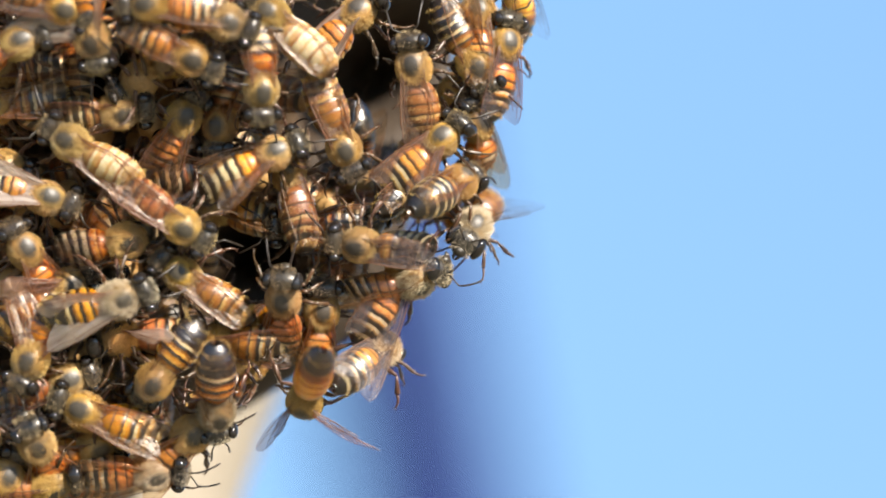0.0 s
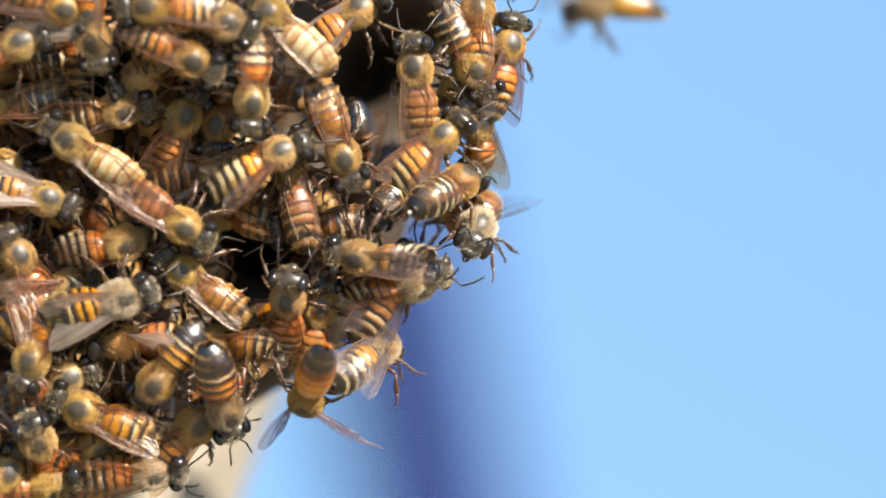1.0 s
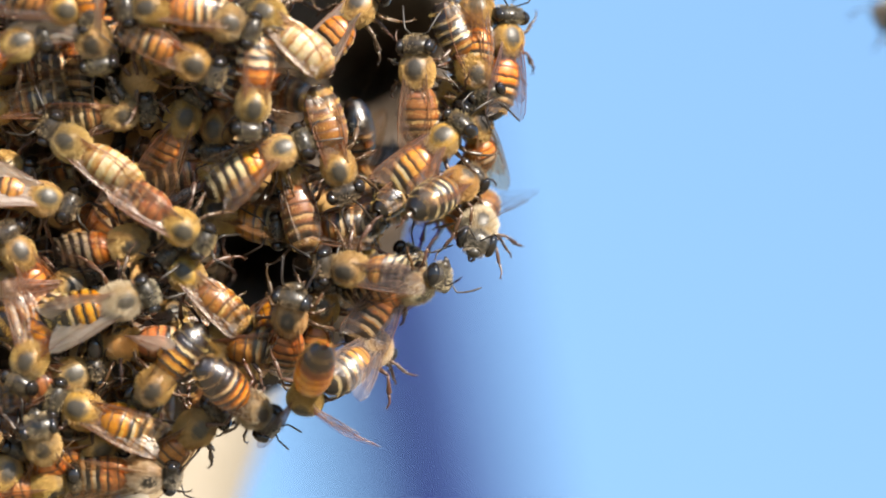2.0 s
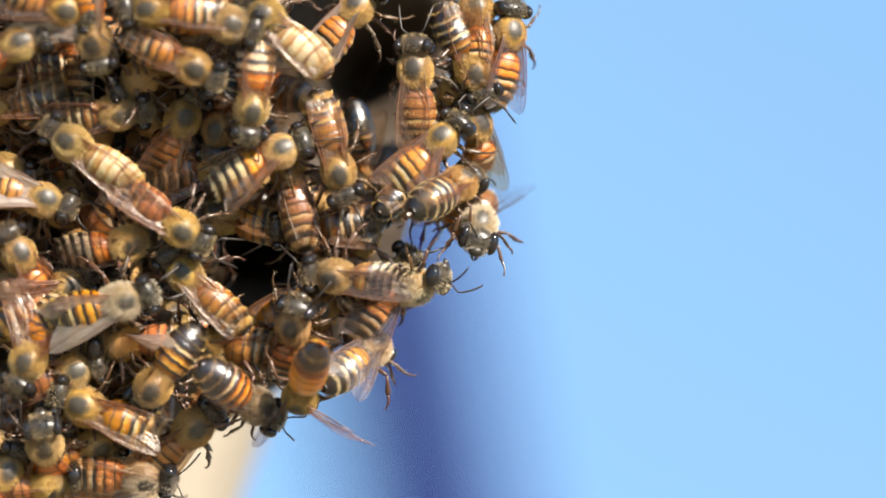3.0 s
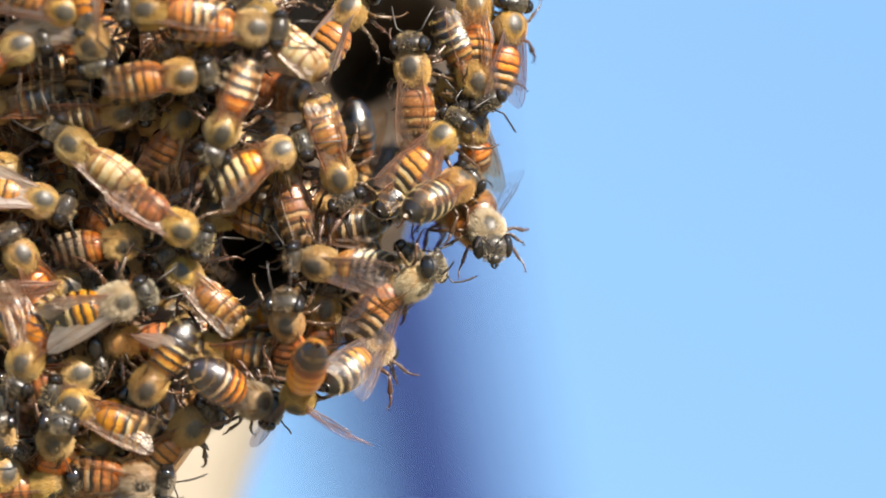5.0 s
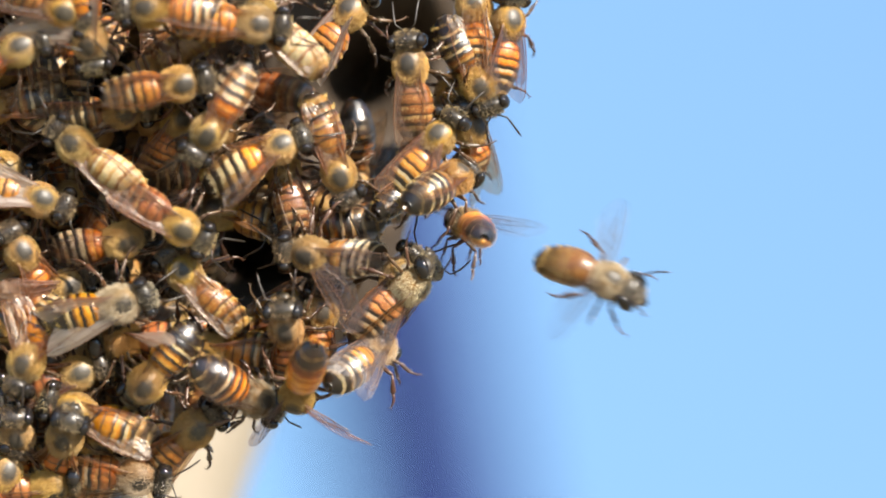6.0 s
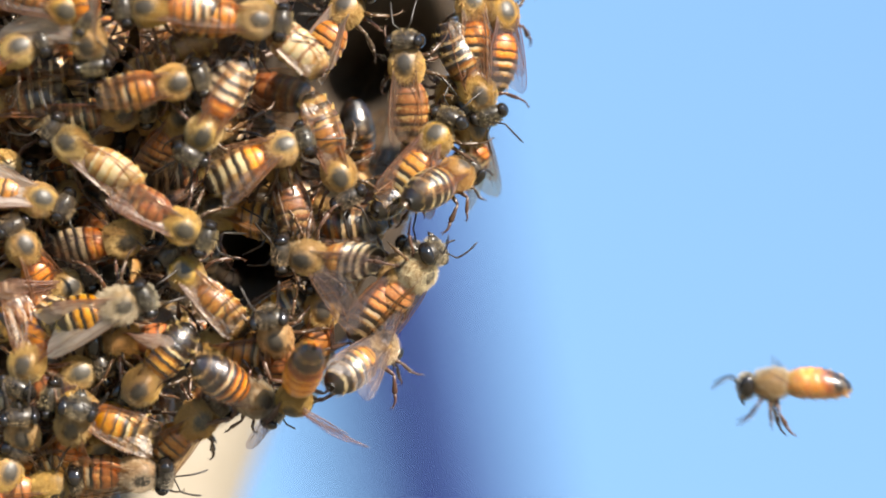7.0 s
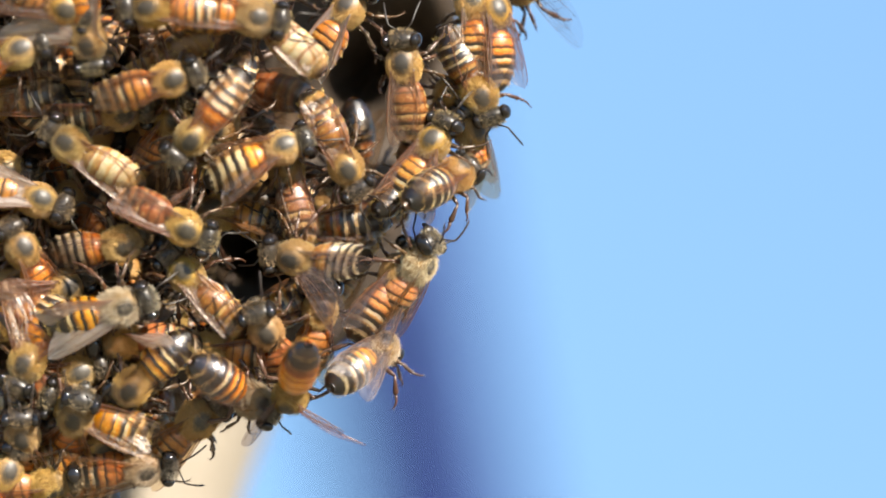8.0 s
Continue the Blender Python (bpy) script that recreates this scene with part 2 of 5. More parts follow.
class Shape:
    """Points, faces, face materials and two numbers a point (along, belly), gathered before they become one mesh."""

    def __init__(self):
        self.v, self.f, self.m, self.a, self.b = [], [], [], [], []

    def tube(self, path, radii, sides=8, mat=0, squash=1.0, cap=True):
        base = len(self.v)
        up = Vector((0, 0, 1))
        for i, p in enumerate(path):
            d = (path[min(i + 1, len(path) - 1)] - path[max(i - 1, 0)]).normalized()
            x = d.cross(up)
            x = x.normalized() if x.length > 1e-4 else Vector((1, 0, 0))
            y = x.cross(d).normalized()
            for k in range(sides):
                t = 2 * math.pi * k / sides
                self.add(p + (x * math.cos(t) + y * math.sin(t) * squash) * radii[i], i / (len(path) - 1), 0)
        for i in range(len(path) - 1):
            for k in range(sides):
                a, b = base + i * sides + k, base + i * sides + (k + 1) % sides
                self.face((a, b, b + sides, a + sides), mat)
        if cap:
            self.face(tuple(base + k for k in reversed(range(sides))), mat)
            self.face(tuple(base + (len(path) - 1) * sides + k for k in range(sides)), mat)

    def add(self, p, a=0.0, b=0.0):
        self.v.append(Vector(p))
        self.a.append(a)
        self.b.append(b)
        return len(self.v) - 1

    def face(self, ids, mat=0):
        self.f.append(tuple(ids))
        self.m.append(mat)

    def ball(self, centre, size, rings=12, sides=18, mat=0, warp=None):
        base = len(self.v)
        c = Vector(centre)
        for i in range(1, rings):
            th = math.pi * i / rings
            for k in range(sides):
                ph = 2 * math.pi * k / sides
                n = Vector((math.cos(th), math.sin(th) * math.cos(ph), math.sin(th) * math.sin(ph)))
                if warp:
                    n = warp(n)
                self.add(c + Vector((n.x * size[0], n.y * size[1], n.z * size[2])))
        first = self.add(c + Vector(((warp(Vector((1, 0, 0))) if warp else Vector((1, 0, 0))).x * size[0], 0, 0)))
        last = self.add(c - Vector((size[0], 0, 0)))
        for i in range(rings - 2):
            for k in range(sides):
                a, b = base + i * sides + k, base + i * sides + (k + 1) % sides
                self.face((a, a + sides, b + sides, b), mat)
        for k in range(sides):
            self.face((first, base + k, base + (k + 1) % sides), mat)
            e = base + (rings - 2) * sides
            self.face((last, e + (k + 1) % sides, e + k), mat)

    def hair(self, root, way, length, width, rng, mat=0, bend=0.35):
        """One bent hair of two tapering slivers."""
        side = way.cross(Vector((rng.uniform(-1, 1), rng.uniform(-1, 1), rng.uniform(-1, 1)))).normalized() * width
        lean = Vector((rng.uniform(-1, 1), rng.uniform(-1, 1), rng.uniform(-1, 1))) * bend
        mid = root + (way + lean * 0.4).normalized() * length * 0.55
        tip = mid + (way + lean).normalized() * length * 0.45
        a, b = self.add(root - side, 0.1), self.add(root + side, 0.1)
        c, d = self.add(mid + side * 0.7, 0.6), self.add(mid - side * 0.7, 0.6)
        e = self.add(tip, 1.0)
        self.face((a, b, c, d), mat)
        self.face((d, c, e), mat)

    def mesh(self, name, mats, smooth=True):
        me = bpy.data.meshes.new(name)
        me.from_pydata([v * MM for v in self.v], [], self.f)
        for m in mats:
            me.materials.append(m)
        me.polygons.foreach_set("material_index", self.m)
        me.polygons.foreach_set("use_smooth", [smooth] * len(self.f))
        for key, values in (("along", self.a), ("belly", self.b)):
            me.attributes.new(key, "FLOAT", "POINT").data.foreach_set("value", values)
        me.update()
        return me


# ---- the honey bee, in millimetres: head along +x, back along +z ----
def thorax_shape(rings=14, sides=20):
    s = Shape()
    s.ball((0, 0, 0), (2.2, 1.95, 1.85), rings, sides, 0, lambda n: Vector((n.x, n.y * (1 - 0.12 * max(0, -n.x)), n.z * (1 - 0.10 * abs(n.x)))))
    s.ball((-1.05, 0, 0.95), (0.55, 0.95, 0.42), 8, 12, 0)
    for i, v in enumerate(s.v):
        n = Vector((v.x / 2.05, v.y / 1.95, v.z / 1.85)).normalized()
        s.a[i] = min(1.0, max(0.0, bare_plate(n) * 1.9 + 0.2))
    return s


def bare_plate(n):
    """How far inside the bare plate on the back a direction lies: above 0 within it."""
    return 1 - math.hypot((n.x - 0.26) / 0.72, n.y / 0.66) if n.z > 0 else -1.0


def thorax_fuzz(count=6500, seed=3, bald=0.0, thin=0.88, long=1.0):
    """Down round the bare plate: long and golden behind and at the sides, short in front."""
    s, rng = Shape(), random.Random(seed)
    while count:
        n = Vector((rng.gauss(0, 1), rng.gauss(0, 1), rng.gauss(0, 1))).normalized()
        top = bare_plate(n) + rng.gauss(0, 0.10)
        if top > bald and rng.random() < thin + 0.2 * (top - bald):
            continue
        if n.z < -0.2 and rng.random() < 0.5:
            continue
        root = Vector((n.x * 2.1, n.y * 1.92, n.z * 1.82))
        way = (n + Vector((-0.8, 0, 0.15)) + Vector((rng.gauss(0, 0.22), rng.gauss(0, 0.22), rng.gauss(0, 0.22)))).normalized()
        length = rng.uniform(0.10, 0.22) if top > bald else rng.uniform(0.20, 0.48) * long * (1.35 if n.x < -0.55 else 1.0)
        s.hair(root, way, length, 0.016, rng, 1 if n.x > 0.45 and rng.random() < 0.7 else 0, 0.45)
        count -= 1
    return s


def head_shape():
    s = Shape()
    s.ball((0, 0, 0), (0.95, 1.75, 1.35), 12, 18, 0, lambda n: Vector((n.x, n.y * (1 - 0.30 * max(0, -n.z)), n.z)))
    s.ball((0.45, 0, -1.05), (0.5, 0.75, 0.55), 8, 12, 0)
    for side in (-1, 1):
        s.tube([Vector((0.5, 0.28 * side, -1.35)), Vector((0.45, 0.2 * side, -1.75)), Vector((0.3, 0.05 * side, -2.0))], [0.2, 0.17, 0.06], 6, 0)
    for y, x in ((0, 0.32), (-0.28, 0.05), (0.28, 0.05)):
        s.ball((x, y, 1.28), (0.13, 0.13, 0.11), 6, 8, 1)
    return s


def head_fuzz(count=320, seed=5, front=False):
    s, rng = Shape(), random.Random(seed)
    while count:
        n = Vector((rng.gauss(0, 1), rng.gauss(0, 1), rng.gauss(0, 1))).normalized()
        if abs(n.y) > 0.62 or (n.x < -0.2 and rng.random() < 0.4) or (front and n.x < 0.1 and rng.random() < 0.7):
            continue
        s.hair(Vector((n.x * 0.95, n.y * 1.6, n.z * 1.3)), n, rng.uniform(0.2, 0.45), 0.019, rng)
        count -= 1
    return s


def eye_shape(side):
    s = Shape()
    s.ball((-0.05, 1.42 * side, 0.15), (0.74, 0.60, 1.20), 12, 14, 0)
    return s


def antenna_shape(side, spread=0.5, lift=0.2):
    s = Shape()
    a = Vector((0.9, 0.28 * side, 0.15))
    b = a + Vector((0.65, 0.75 * side * (0.6 + spread), 0.55 + lift))
    path, radii = [a, b], [0.075, 0.085]
    d = Vector((1.0, 0.55 * side * spread, -0.25 + 0.4 * lift)).normalized()
    for i in range(1, 9):
        path.append(b + d * 0.29 * i + Vector((0, 0, -0.012 * i * i)))
        radii.append(0.098 if i < 8 else 0.05)
    s.tube(path, radii, 7, 0)
    return s


def abdomen_shape(curl=0.0, plump=1.0, plates=6, sides=26, hairs=1700, seed=9):
    """Overlapping plates round a bent axis; curl in degrees, downwards. The start sits behind the thorax."""
    s, rng = Shape(), random.Random(seed)
    length, rings = 7.2, []
    total = radians(curl)

    def axis(t):
        if abs(total) < 0.02:
            return Vector((-length * t, 0, 0)), 0.0
        r = length / total
        return Vector((-r * math.sin(total * t), 0, -r * (1 - math.cos(total * t)))), total * t

    for i in range(plates):
        for j, q in enumerate((0.0, 0.03, 0.2, 0.45, 0.7, 0.93, 1.0)):
            if i and j == 0:
                continue
            t = (i + q) / plates
            body = max(0.004, 1 - abs((t - 0.40) / (0.62 if t > 0.40 else 0.47)) ** 2.5) ** 0.55
            lip = 1.0 + 0.022 * q - (0.022 if q == 1.0 and i < plates - 1 else 0)
            rings.append((t, 2.08 * plump * body * lip, (i + min(q, 0.985)) / plates))
    for t, r, a in rings:
        c, turn = axis(t)
        for k in range(sides):
            ph = 2 * math.pi * k / sides
            y, z = math.sin(ph), math.cos(ph)
            z = z * (0.92 if z > 0 else 0.86)
            p = Vector((math.sin(turn) * z * r, y * r, math.cos(turn) * z * r))
            s.add(c + p, a, min(1, max(0, (-z - 0.32) * 4)))
    n = len(rings)
    for i in range(n - 1):
        for k in range(sides):
            a, b = i * sides + k, i * sides + (k + 1) % sides
            s.face((a, b, b + sides, a + sides), 0)
    s.face(tuple(range(sides)), 0)
    s.face(tuple(reversed(range((n - 1) * sides, n * sides))), 0)
    for i in range(hairs):
        t = rng.choice((0.03, 0.08, 0.13, 0.19, 0.36, 0.52, 0.69, 0.86)) + rng.uniform(-0.02, 0.025)
        t = min(max(t, 0.0), 0.98)
        c, turn = axis(t)
        body = max(0.004, 1 - abs((t - 0.40) / (0.62 if t > 0.40 else 0.47)) ** 2.5) ** 0.55
        ph = rng.uniform(0, 2 * math.pi)
        y, z = math.sin(ph), math.cos(ph) * 0.9
        nrm = Vector((math.sin(turn) * z, y, math.cos(turn) * z))
        back = Vector((-math.cos(turn), 0, -math.sin(turn)))
        s.hair(c + nrm * 2.05 * plump * body, (nrm * 0.45 + back).normalized(), rng.uniform(0.25, 0.6), 0.013, rng, 1)
    return s


def wing_shape(length, width, side, camber=0.25):
    """A wing from its root along -x: leading edge straight, trailing edge full; side +1 has the leading edge on +y."""
    s = Shape()
    across, longways = 22, 22

    def edge(t):
        lead = 0.10 * width * math.sin(math.pi * t) + 0.06 * width * t
        trail = width * (0.10 + 1.10 * math.sin(math.pi * min(1, 0.10 + 0.86 * t ** 0.85)) ** 0.8)
        close = 1.0 if t < 0.86 else math.sqrt(max(0.0, 1 - ((t - 0.86) / 0.14) ** 2))
        mid = 0.5 * (lead - trail)
        return mid + (lead - mid) * close, mid + (-trail - mid) * close

    def point(t, q):
        a, b = edge(t)
        y = a + (b - a) * q
        z = camber * math.sin(math.pi * t) * (1 - q) + 0.026 * math.sin(q * 34 + t * 2.5) * (0.35 + 0.65 * t) + 0.05 * math.sin(9 * t + 4 * q)
        return Vector((-length * t, y * side, z))

    grid = [[s.add(point(i / longways, j / across), i / longways) for j in range(across + 1)] for i in range(longways + 1)]
    for i in range(longways):
        for j in range(across):
            s.face((grid[i][j], grid[i + 1][j], grid[i + 1][j + 1], grid[i][j + 1]), 0)

    def vein(way, r0, r1):
        s.tube([point(t, q) for t, q in way], [r0 + (r1 - r0) * i / (len(way) - 1) for i in range(len(way))], 5, 1)

    span = lambda t0, q0, t1, q1, n=9, sag=0.0: [(t0 + (t1 - t0) * i / n, q0 + (q1 - q0) * i / n + sag * math.sin(math.pi * i / n)) for i in range(n + 1)]
    vein(span(0.0, 0.02, 0.97, 0.02, 18), 0.06, 0.03)
    vein(span(0.0, 0.12, 0.62, 0.10, 12, 0.03), 0.042, 0.028)
    vein(span(0.0, 0.30, 0.82, 0.40, 14, 0.05), 0.042, 0.02)
    vein(span(0.0, 0.55, 0.66, 0.86, 12, 0.02), 0.036, 0.02)
    vein(span(0.34, 0.12, 0.46, 0.66, 6), 0.026, 0.02)
    vein(span(0.60, 0.10, 0.70, 0.40, 6, 0.05), 0.026, 0.02)
    vein(span(0.62, 0.10, 0.92, 0.28, 6, 0.02), 0.026, 0.016)
    vein(span(0.20, 0.34, 0.26, 0.62, 5), 0.026, 0.02)
    return s


def leg_shape(where, side, fold=0.0):
    """Thigh, shin and foot of a front, middle or hind leg."""
    s = Shape()
    x0, reach, back = {"front": (0.9, 0.85, 0.9), "middle": (0.0, 1.0, -0.2), "hind": (-0.9, 1.15, -1.0)}[where]
    root = Vector((x0, 0.8 * side, -1.35))
    knee = root + Vector((0.5 * back, 1.75 * side * reach, 0.35 + 0.5 * fold))
    ankle = knee + Vector((1.2 * back, 0.95 * side * reach, -1.35))
    wide = 0.34 if where == "hind" else 0.22
    s.tube([root, root.lerp(knee, 0.3), root.lerp(knee, 0.75), knee], [0.20, 0.27, 0.22, 0.14], 8, 0)
    s.tube([knee, knee.lerp(ankle, 0.3), knee.lerp(ankle, 0.85), ankle], [0.13, 0.19, wide, 0.15], 8, 0, 0.8)
    foot, path, radii = ankle + Vector((1.25 * back + 0.2, 0.5 * side, -0.75)), [], []
    for i in range(7):
        q = i / 6
        path.append(ankle.lerp(foot, q) + Vector((0, 0.18 * side * math.sin(math.pi * q), 0)))
        radii.append((0.19 if where == "hind" else 0.14) * (1 - 0.55 * q) * (1.12 if i % 2 else 0.9))
    s.tube(path, radii, 7, 0)
    for spread in (-1, 1):
        s.tube([foot, foot + Vector((0.16 * back, 0.14 * spread, -0.05)), foot + Vector((0.2 * back, 0.2 * spread, -0.2))], [0.05, 0.04, 0.012], 5, 0)
    rng = random.Random(11)
    for i in range(60):
        q = rng.random()
        p = knee.lerp(ankle, q) if i % 2 else root.lerp(knee, q)
        n = Vector((rng.uniform(-1, 1), rng.uniform(-1, 1), rng.uniform(-1, 1))).normalized()
        s.hair(p + n * 0.16, n, rng.uniform(0.2, 0.4), 0.018, rng, 1)
    return s


MESH = {
    "thorax": thorax_shape().mesh("thorax", [M_THORAX]),
    "fuzz": thorax_fuzz().mesh("fuzz", [M_FUZZ, M_DRAB], False),
    "fuzz_thick": thorax_fuzz(7500, 8, 0.22, 0.80, 1.3).mesh("fuzz", [M_FUZZ, M_DRAB], False),
    "fuzz_worn": thorax_fuzz(5600, 7, -0.05, 0.93, 0.85).mesh("fuzz", [M_TAWNY, M_DRAB], False),
    "fuzz_grey": thorax_fuzz(6000, 4, 0.45, 0.8, 1.5).mesh("fuzz", [M_GREY, M_GREY], False),
    "head": head_shape().mesh("head", [M_HEAD, M_EYE]),
    "head_fuzz": head_fuzz(900).mesh("hair", [M_DRAB], False),
    "face_fuzz": head_fuzz(1100, 6, True).mesh("hair", [M_PALE_FACE], False),
}
for side, word in ((-1, "right"), (1, "left")):
    MESH["eye", side] = eye_shape(side).mesh("eye", [M_EYE])
    for spread in (0, 1, 2):
        MESH["antenna", side, spread] = antenna_shape(side, (0.3, 0.9, 0.6)[spread], (0.1, 0.3, -0.5)[spread]).mesh("antenna", [M_ANTENNA])
    for film, m in (("amber", M_WING), ("clear", M_CLEAR), ("sheer", M_SHEER), ("rusty", M_RUSTY), ("sunlit", M_SUNLIT)):
        MESH["forewing", side, film] = wing_shape(8.3, 2.7, side).mesh("forewing", [m, M_FAINT_VEIN if film == "sheer" else M_VEIN])
        MESH["hindwing", side, film] = wing_shape(5.9, 1.9, side, 0.15).mesh("hindwing", [m, M_FAINT_VEIN if film == "sheer" else M_VEIN])
    for where in ("front", "middle", "hind"):
        MESH["leg", where, side] = leg_shape(where, side).mesh(where + "_leg", [M_LEG, M_GREY])
PLATES = {"golden": M_GOLDEN, "pale": M_PALE, "amber": M_AMBER, "shiny": M_SHINY, "dusky": M_DUSKY, "honeyed": M_HONEYED, "straw": M_STRAW}
LABELS = {
    "straw": "honey bee with straw-coloured abdomen in faint stripes",
    "golden": "honey bee with orange-black banded abdomen",
    "pale": "honey bee with cream-striped dark abdomen",
    "amber": "honey bee with glossy amber-brown abdomen",
    "dusky": "honey bee with dark abdomen in thin pale stripes",
    "shiny": "honey bee with shiny black-tipped orange abdomen",
}


def abdomen_mesh(plates, curl):
    key = ("abdomen", plates, curl)
    if key not in MESH:
        MESH[key] = abdomen_shape(curl).mesh("abdomen", [PLATES[plates], M_GREY if plates == "pale" else M_FUZZ])
    return MESH[key]


def part(name, mesh, parent, m=None, label=""):
    ob = new(name, mesh)
    ob.parent = parent
    if m is not None:
        ob.matrix_basis = m
    return tagged(ob, label) if label else ob


def shift(x, y, z, rx=0, ry=0, rz=0):
    return pose(x * MM, y * MM, z * MM, rx, ry, rz)


def spot(u, v, w, heading, pitch=0, roll=0):
    """A bee's pose on the face of the swarm: heading in degrees from u towards v, pitch lifts the head to the viewer, roll tips its back."""
    return FACE @ shift(u, v, w) @ pose(0, 0, 0, 0, 0, heading) @ pose(0, 0, 0, 0, -pitch, 0) @ pose(0, 0, 0, roll, 0, 0)


STANCE = {  # splay of the forewings, of the hindwings, and their lift
    "folded": (8, 11, 4), "crossed": (1, 4, 3), "open": (30, 38, 8), "half": (52, 62, 12),
}
rng = random.Random(21)


def honey_bee(m, plates="golden", wings="folded", curl=12, size=1.0, film="amber", coat="fuzz", label="", category="bee", face=0, tuck=False, dangle=False, twist=0):
    bee = new("honey_bee")
    bee.empty_display_size = 0.004
    bee.matrix_basis = m
    bee.scale = (size, size, size)
    tagged(bee, label or LABELS[plates] + (", wings spread" if wings in ("half", "open") or wings not in STANCE and max(wings) > 45 else ", wings folded"), category, "bees of the swarm")
    thorax = part("thorax", MESH["thorax"], bee, Matrix.Diagonal((0.98, 0.94, 0.96, 1)))
    worn = coat if coat != "fuzz" else ("fuzz", "fuzz_thick", "fuzz_worn", "fuzz_thick", "fuzz_worn")[len(swarm) % 5]
    part("fuzz", MESH[worn], thorax, None, "golden-brown hair" if coat == "fuzz" else "pale grey hair")
    head = part("head", MESH["head"], bee, shift(2.72, 0, -0.12, rng.uniform(-8, 8), rng.uniform(-8, 8) + face, rng.uniform(-10, 10)) @ Matrix.Scale(1.1, 4))
    if tuck:
        head.matrix_basis = shift(1.75, 0, -1.55, 0, 62, 0) @ Matrix.Scale(1.05, 4)
    part("hair", MESH["face_fuzz" if coat == "fuzz_grey" else "head_fuzz"], head)
    pick = rng.randrange(3)
    for side in (-1, 1):
        part("eye", MESH["eye", side], head)
        part("antenna", MESH["antenna", side, pick], head)
    part("abdomen", abdomen_mesh(plates, curl), bee, shift(-1.75, 0, -0.1, 0, rng.uniform(-4, 4), rng.uniform(-6, 6)) @ Matrix.Diagonal((rng.uniform(0.90, 1.06), rng.uniform(0.93, 1.05), rng.uniform(0.93, 1.05), 1)))
    for side in (-1, 1):
        fore, hind, lift = STANCE[wings] if wings in STANCE else (wings[(1 - side) // 2], wings[(1 - side) // 2] + 5, 6)
        a = rng.uniform(-3, 3)
        part("forewing", MESH["forewing", side, film], bee, shift(-0.2, 1.25 * side, 1.35, rng.uniform(-10, 10) + side * (12 + twist), lift * 0.5 - 2, -side * (fore + a)))
        part("hindwing", MESH["hindwing", side, film], bee, shift(-0.75, 1.15 * side, 1.1, rng.uniform(-10, 10) + side * twist, lift * 0.3 - 1, -side * (hind + a)))
        for where in ("front", "middle", "hind"):
            hang = shift(0, 0.3 * side, 0, -side * (52 if where == "hind" else 34), -20 if where == "hind" else -10, 0) if dangle else Matrix()
            part("leg", MESH["leg", where, side], bee, hang @ shift(0, 0, 0, rng.uniform(-14, 14), rng.uniform(-8, 8), rng.uniform(-16, 16)))
    return bee


# ---- the large structure ----
def ground():
    s = Shape()
    k = Mat("bare_soil", 0.9)
    f = k.noise(3.0, 8)
    k.colour(k.ramp(f, [(0.3, (0.14, 0.115, 0.07)), (0.5, (0.195, 0.165, 0.10)), (0.7, (0.27, 0.225, 0.15))]))
    k.bump(k.noise(30, 6), 0.6, 0.03)
    n, far = 40, 2500000.0
    ids = [[s.add((far * (2 * i / n - 1) ** 3, far * (2 * j / n - 1) ** 3, 0)) for j in range(n + 1)] for i in range(n + 1)]
    for i in range(n):
        for j in range(n):
            s.face((ids[i][j], ids[i + 1][j], ids[i + 1][j + 1], ids[i][j + 1]))
    tagged(new("ground", s.mesh("ground", [k.m])), "bare brown soil far under the swarm", "ground", kind="structure")


ground()


def stem(name, points, radii, material, sides=28, knots=0.03, seed=2):
    """A woody stem through points (metres), with an uneven skin."""
    s = Shape()
    path, rad = [], []
    for i in range(len(points) - 1):
        for q in range(12):
            path.append(points[i].lerp(points[i + 1], q / 12) / MM)
            rad.append((radii[i] + (radii[i + 1] - radii[i]) * q / 12) / MM)
    path.append(points[-1] / MM)
    rad.append(radii[-1] / MM)
    s.tube(path, rad, sides)
    for i, v in enumerate(s.v):
        c = path[i // sides]
        s.v[i] = c + (v - c) * (1 + knots * noise.noise(v * 0.03 + Vector((seed, 0, 0))) + knots * 0.4 * noise.noise(v * 0.15))
    return new(name, s.mesh(name, [material]))


def on_face(u, v, w):
    return FACE @ Vector((u * MM, v * MM, w * MM))


def to_ground(a, b):
    """The line from a through b, carried on down to the soil."""
    d = b - a
    return a + d * ((a.z + 0.05) / -d.z)

def bark():
    k = Mat("smooth_pale_bark", 0.75)
    a, b = k.noise(45, 6, 0.6, (1, 1, 0.5)), k.noise(420, 5)
    c = k.ramp(a, [(0.32, (0.17, 0.145, 0.105)), (0.5, (0.23, 0.20, 0.155)), (0.7, (0.28, 0.25, 0.20))])
    k.colour(k.mix(k.math("MULTIPLY", b, 0.4), c, (0.18, 0.15, 0.11)))
    k.bump(b, 0.6, 0.0006)
    return k.m


def far_bark():
    k = Mat("dark_slate_paint", 1.0)
    k.p.inputs["Specular IOR Level"].default_value = 0.0
    a = k.noise(20, 5)
    k.colour(k.ramp(a, [(0.35, (0.008, 0.010, 0.055)), (0.65, (0.012, 0.015, 0.080))]))
    k.bump(k.noise(200, 4), 0.4, 0.001)
    return k.m


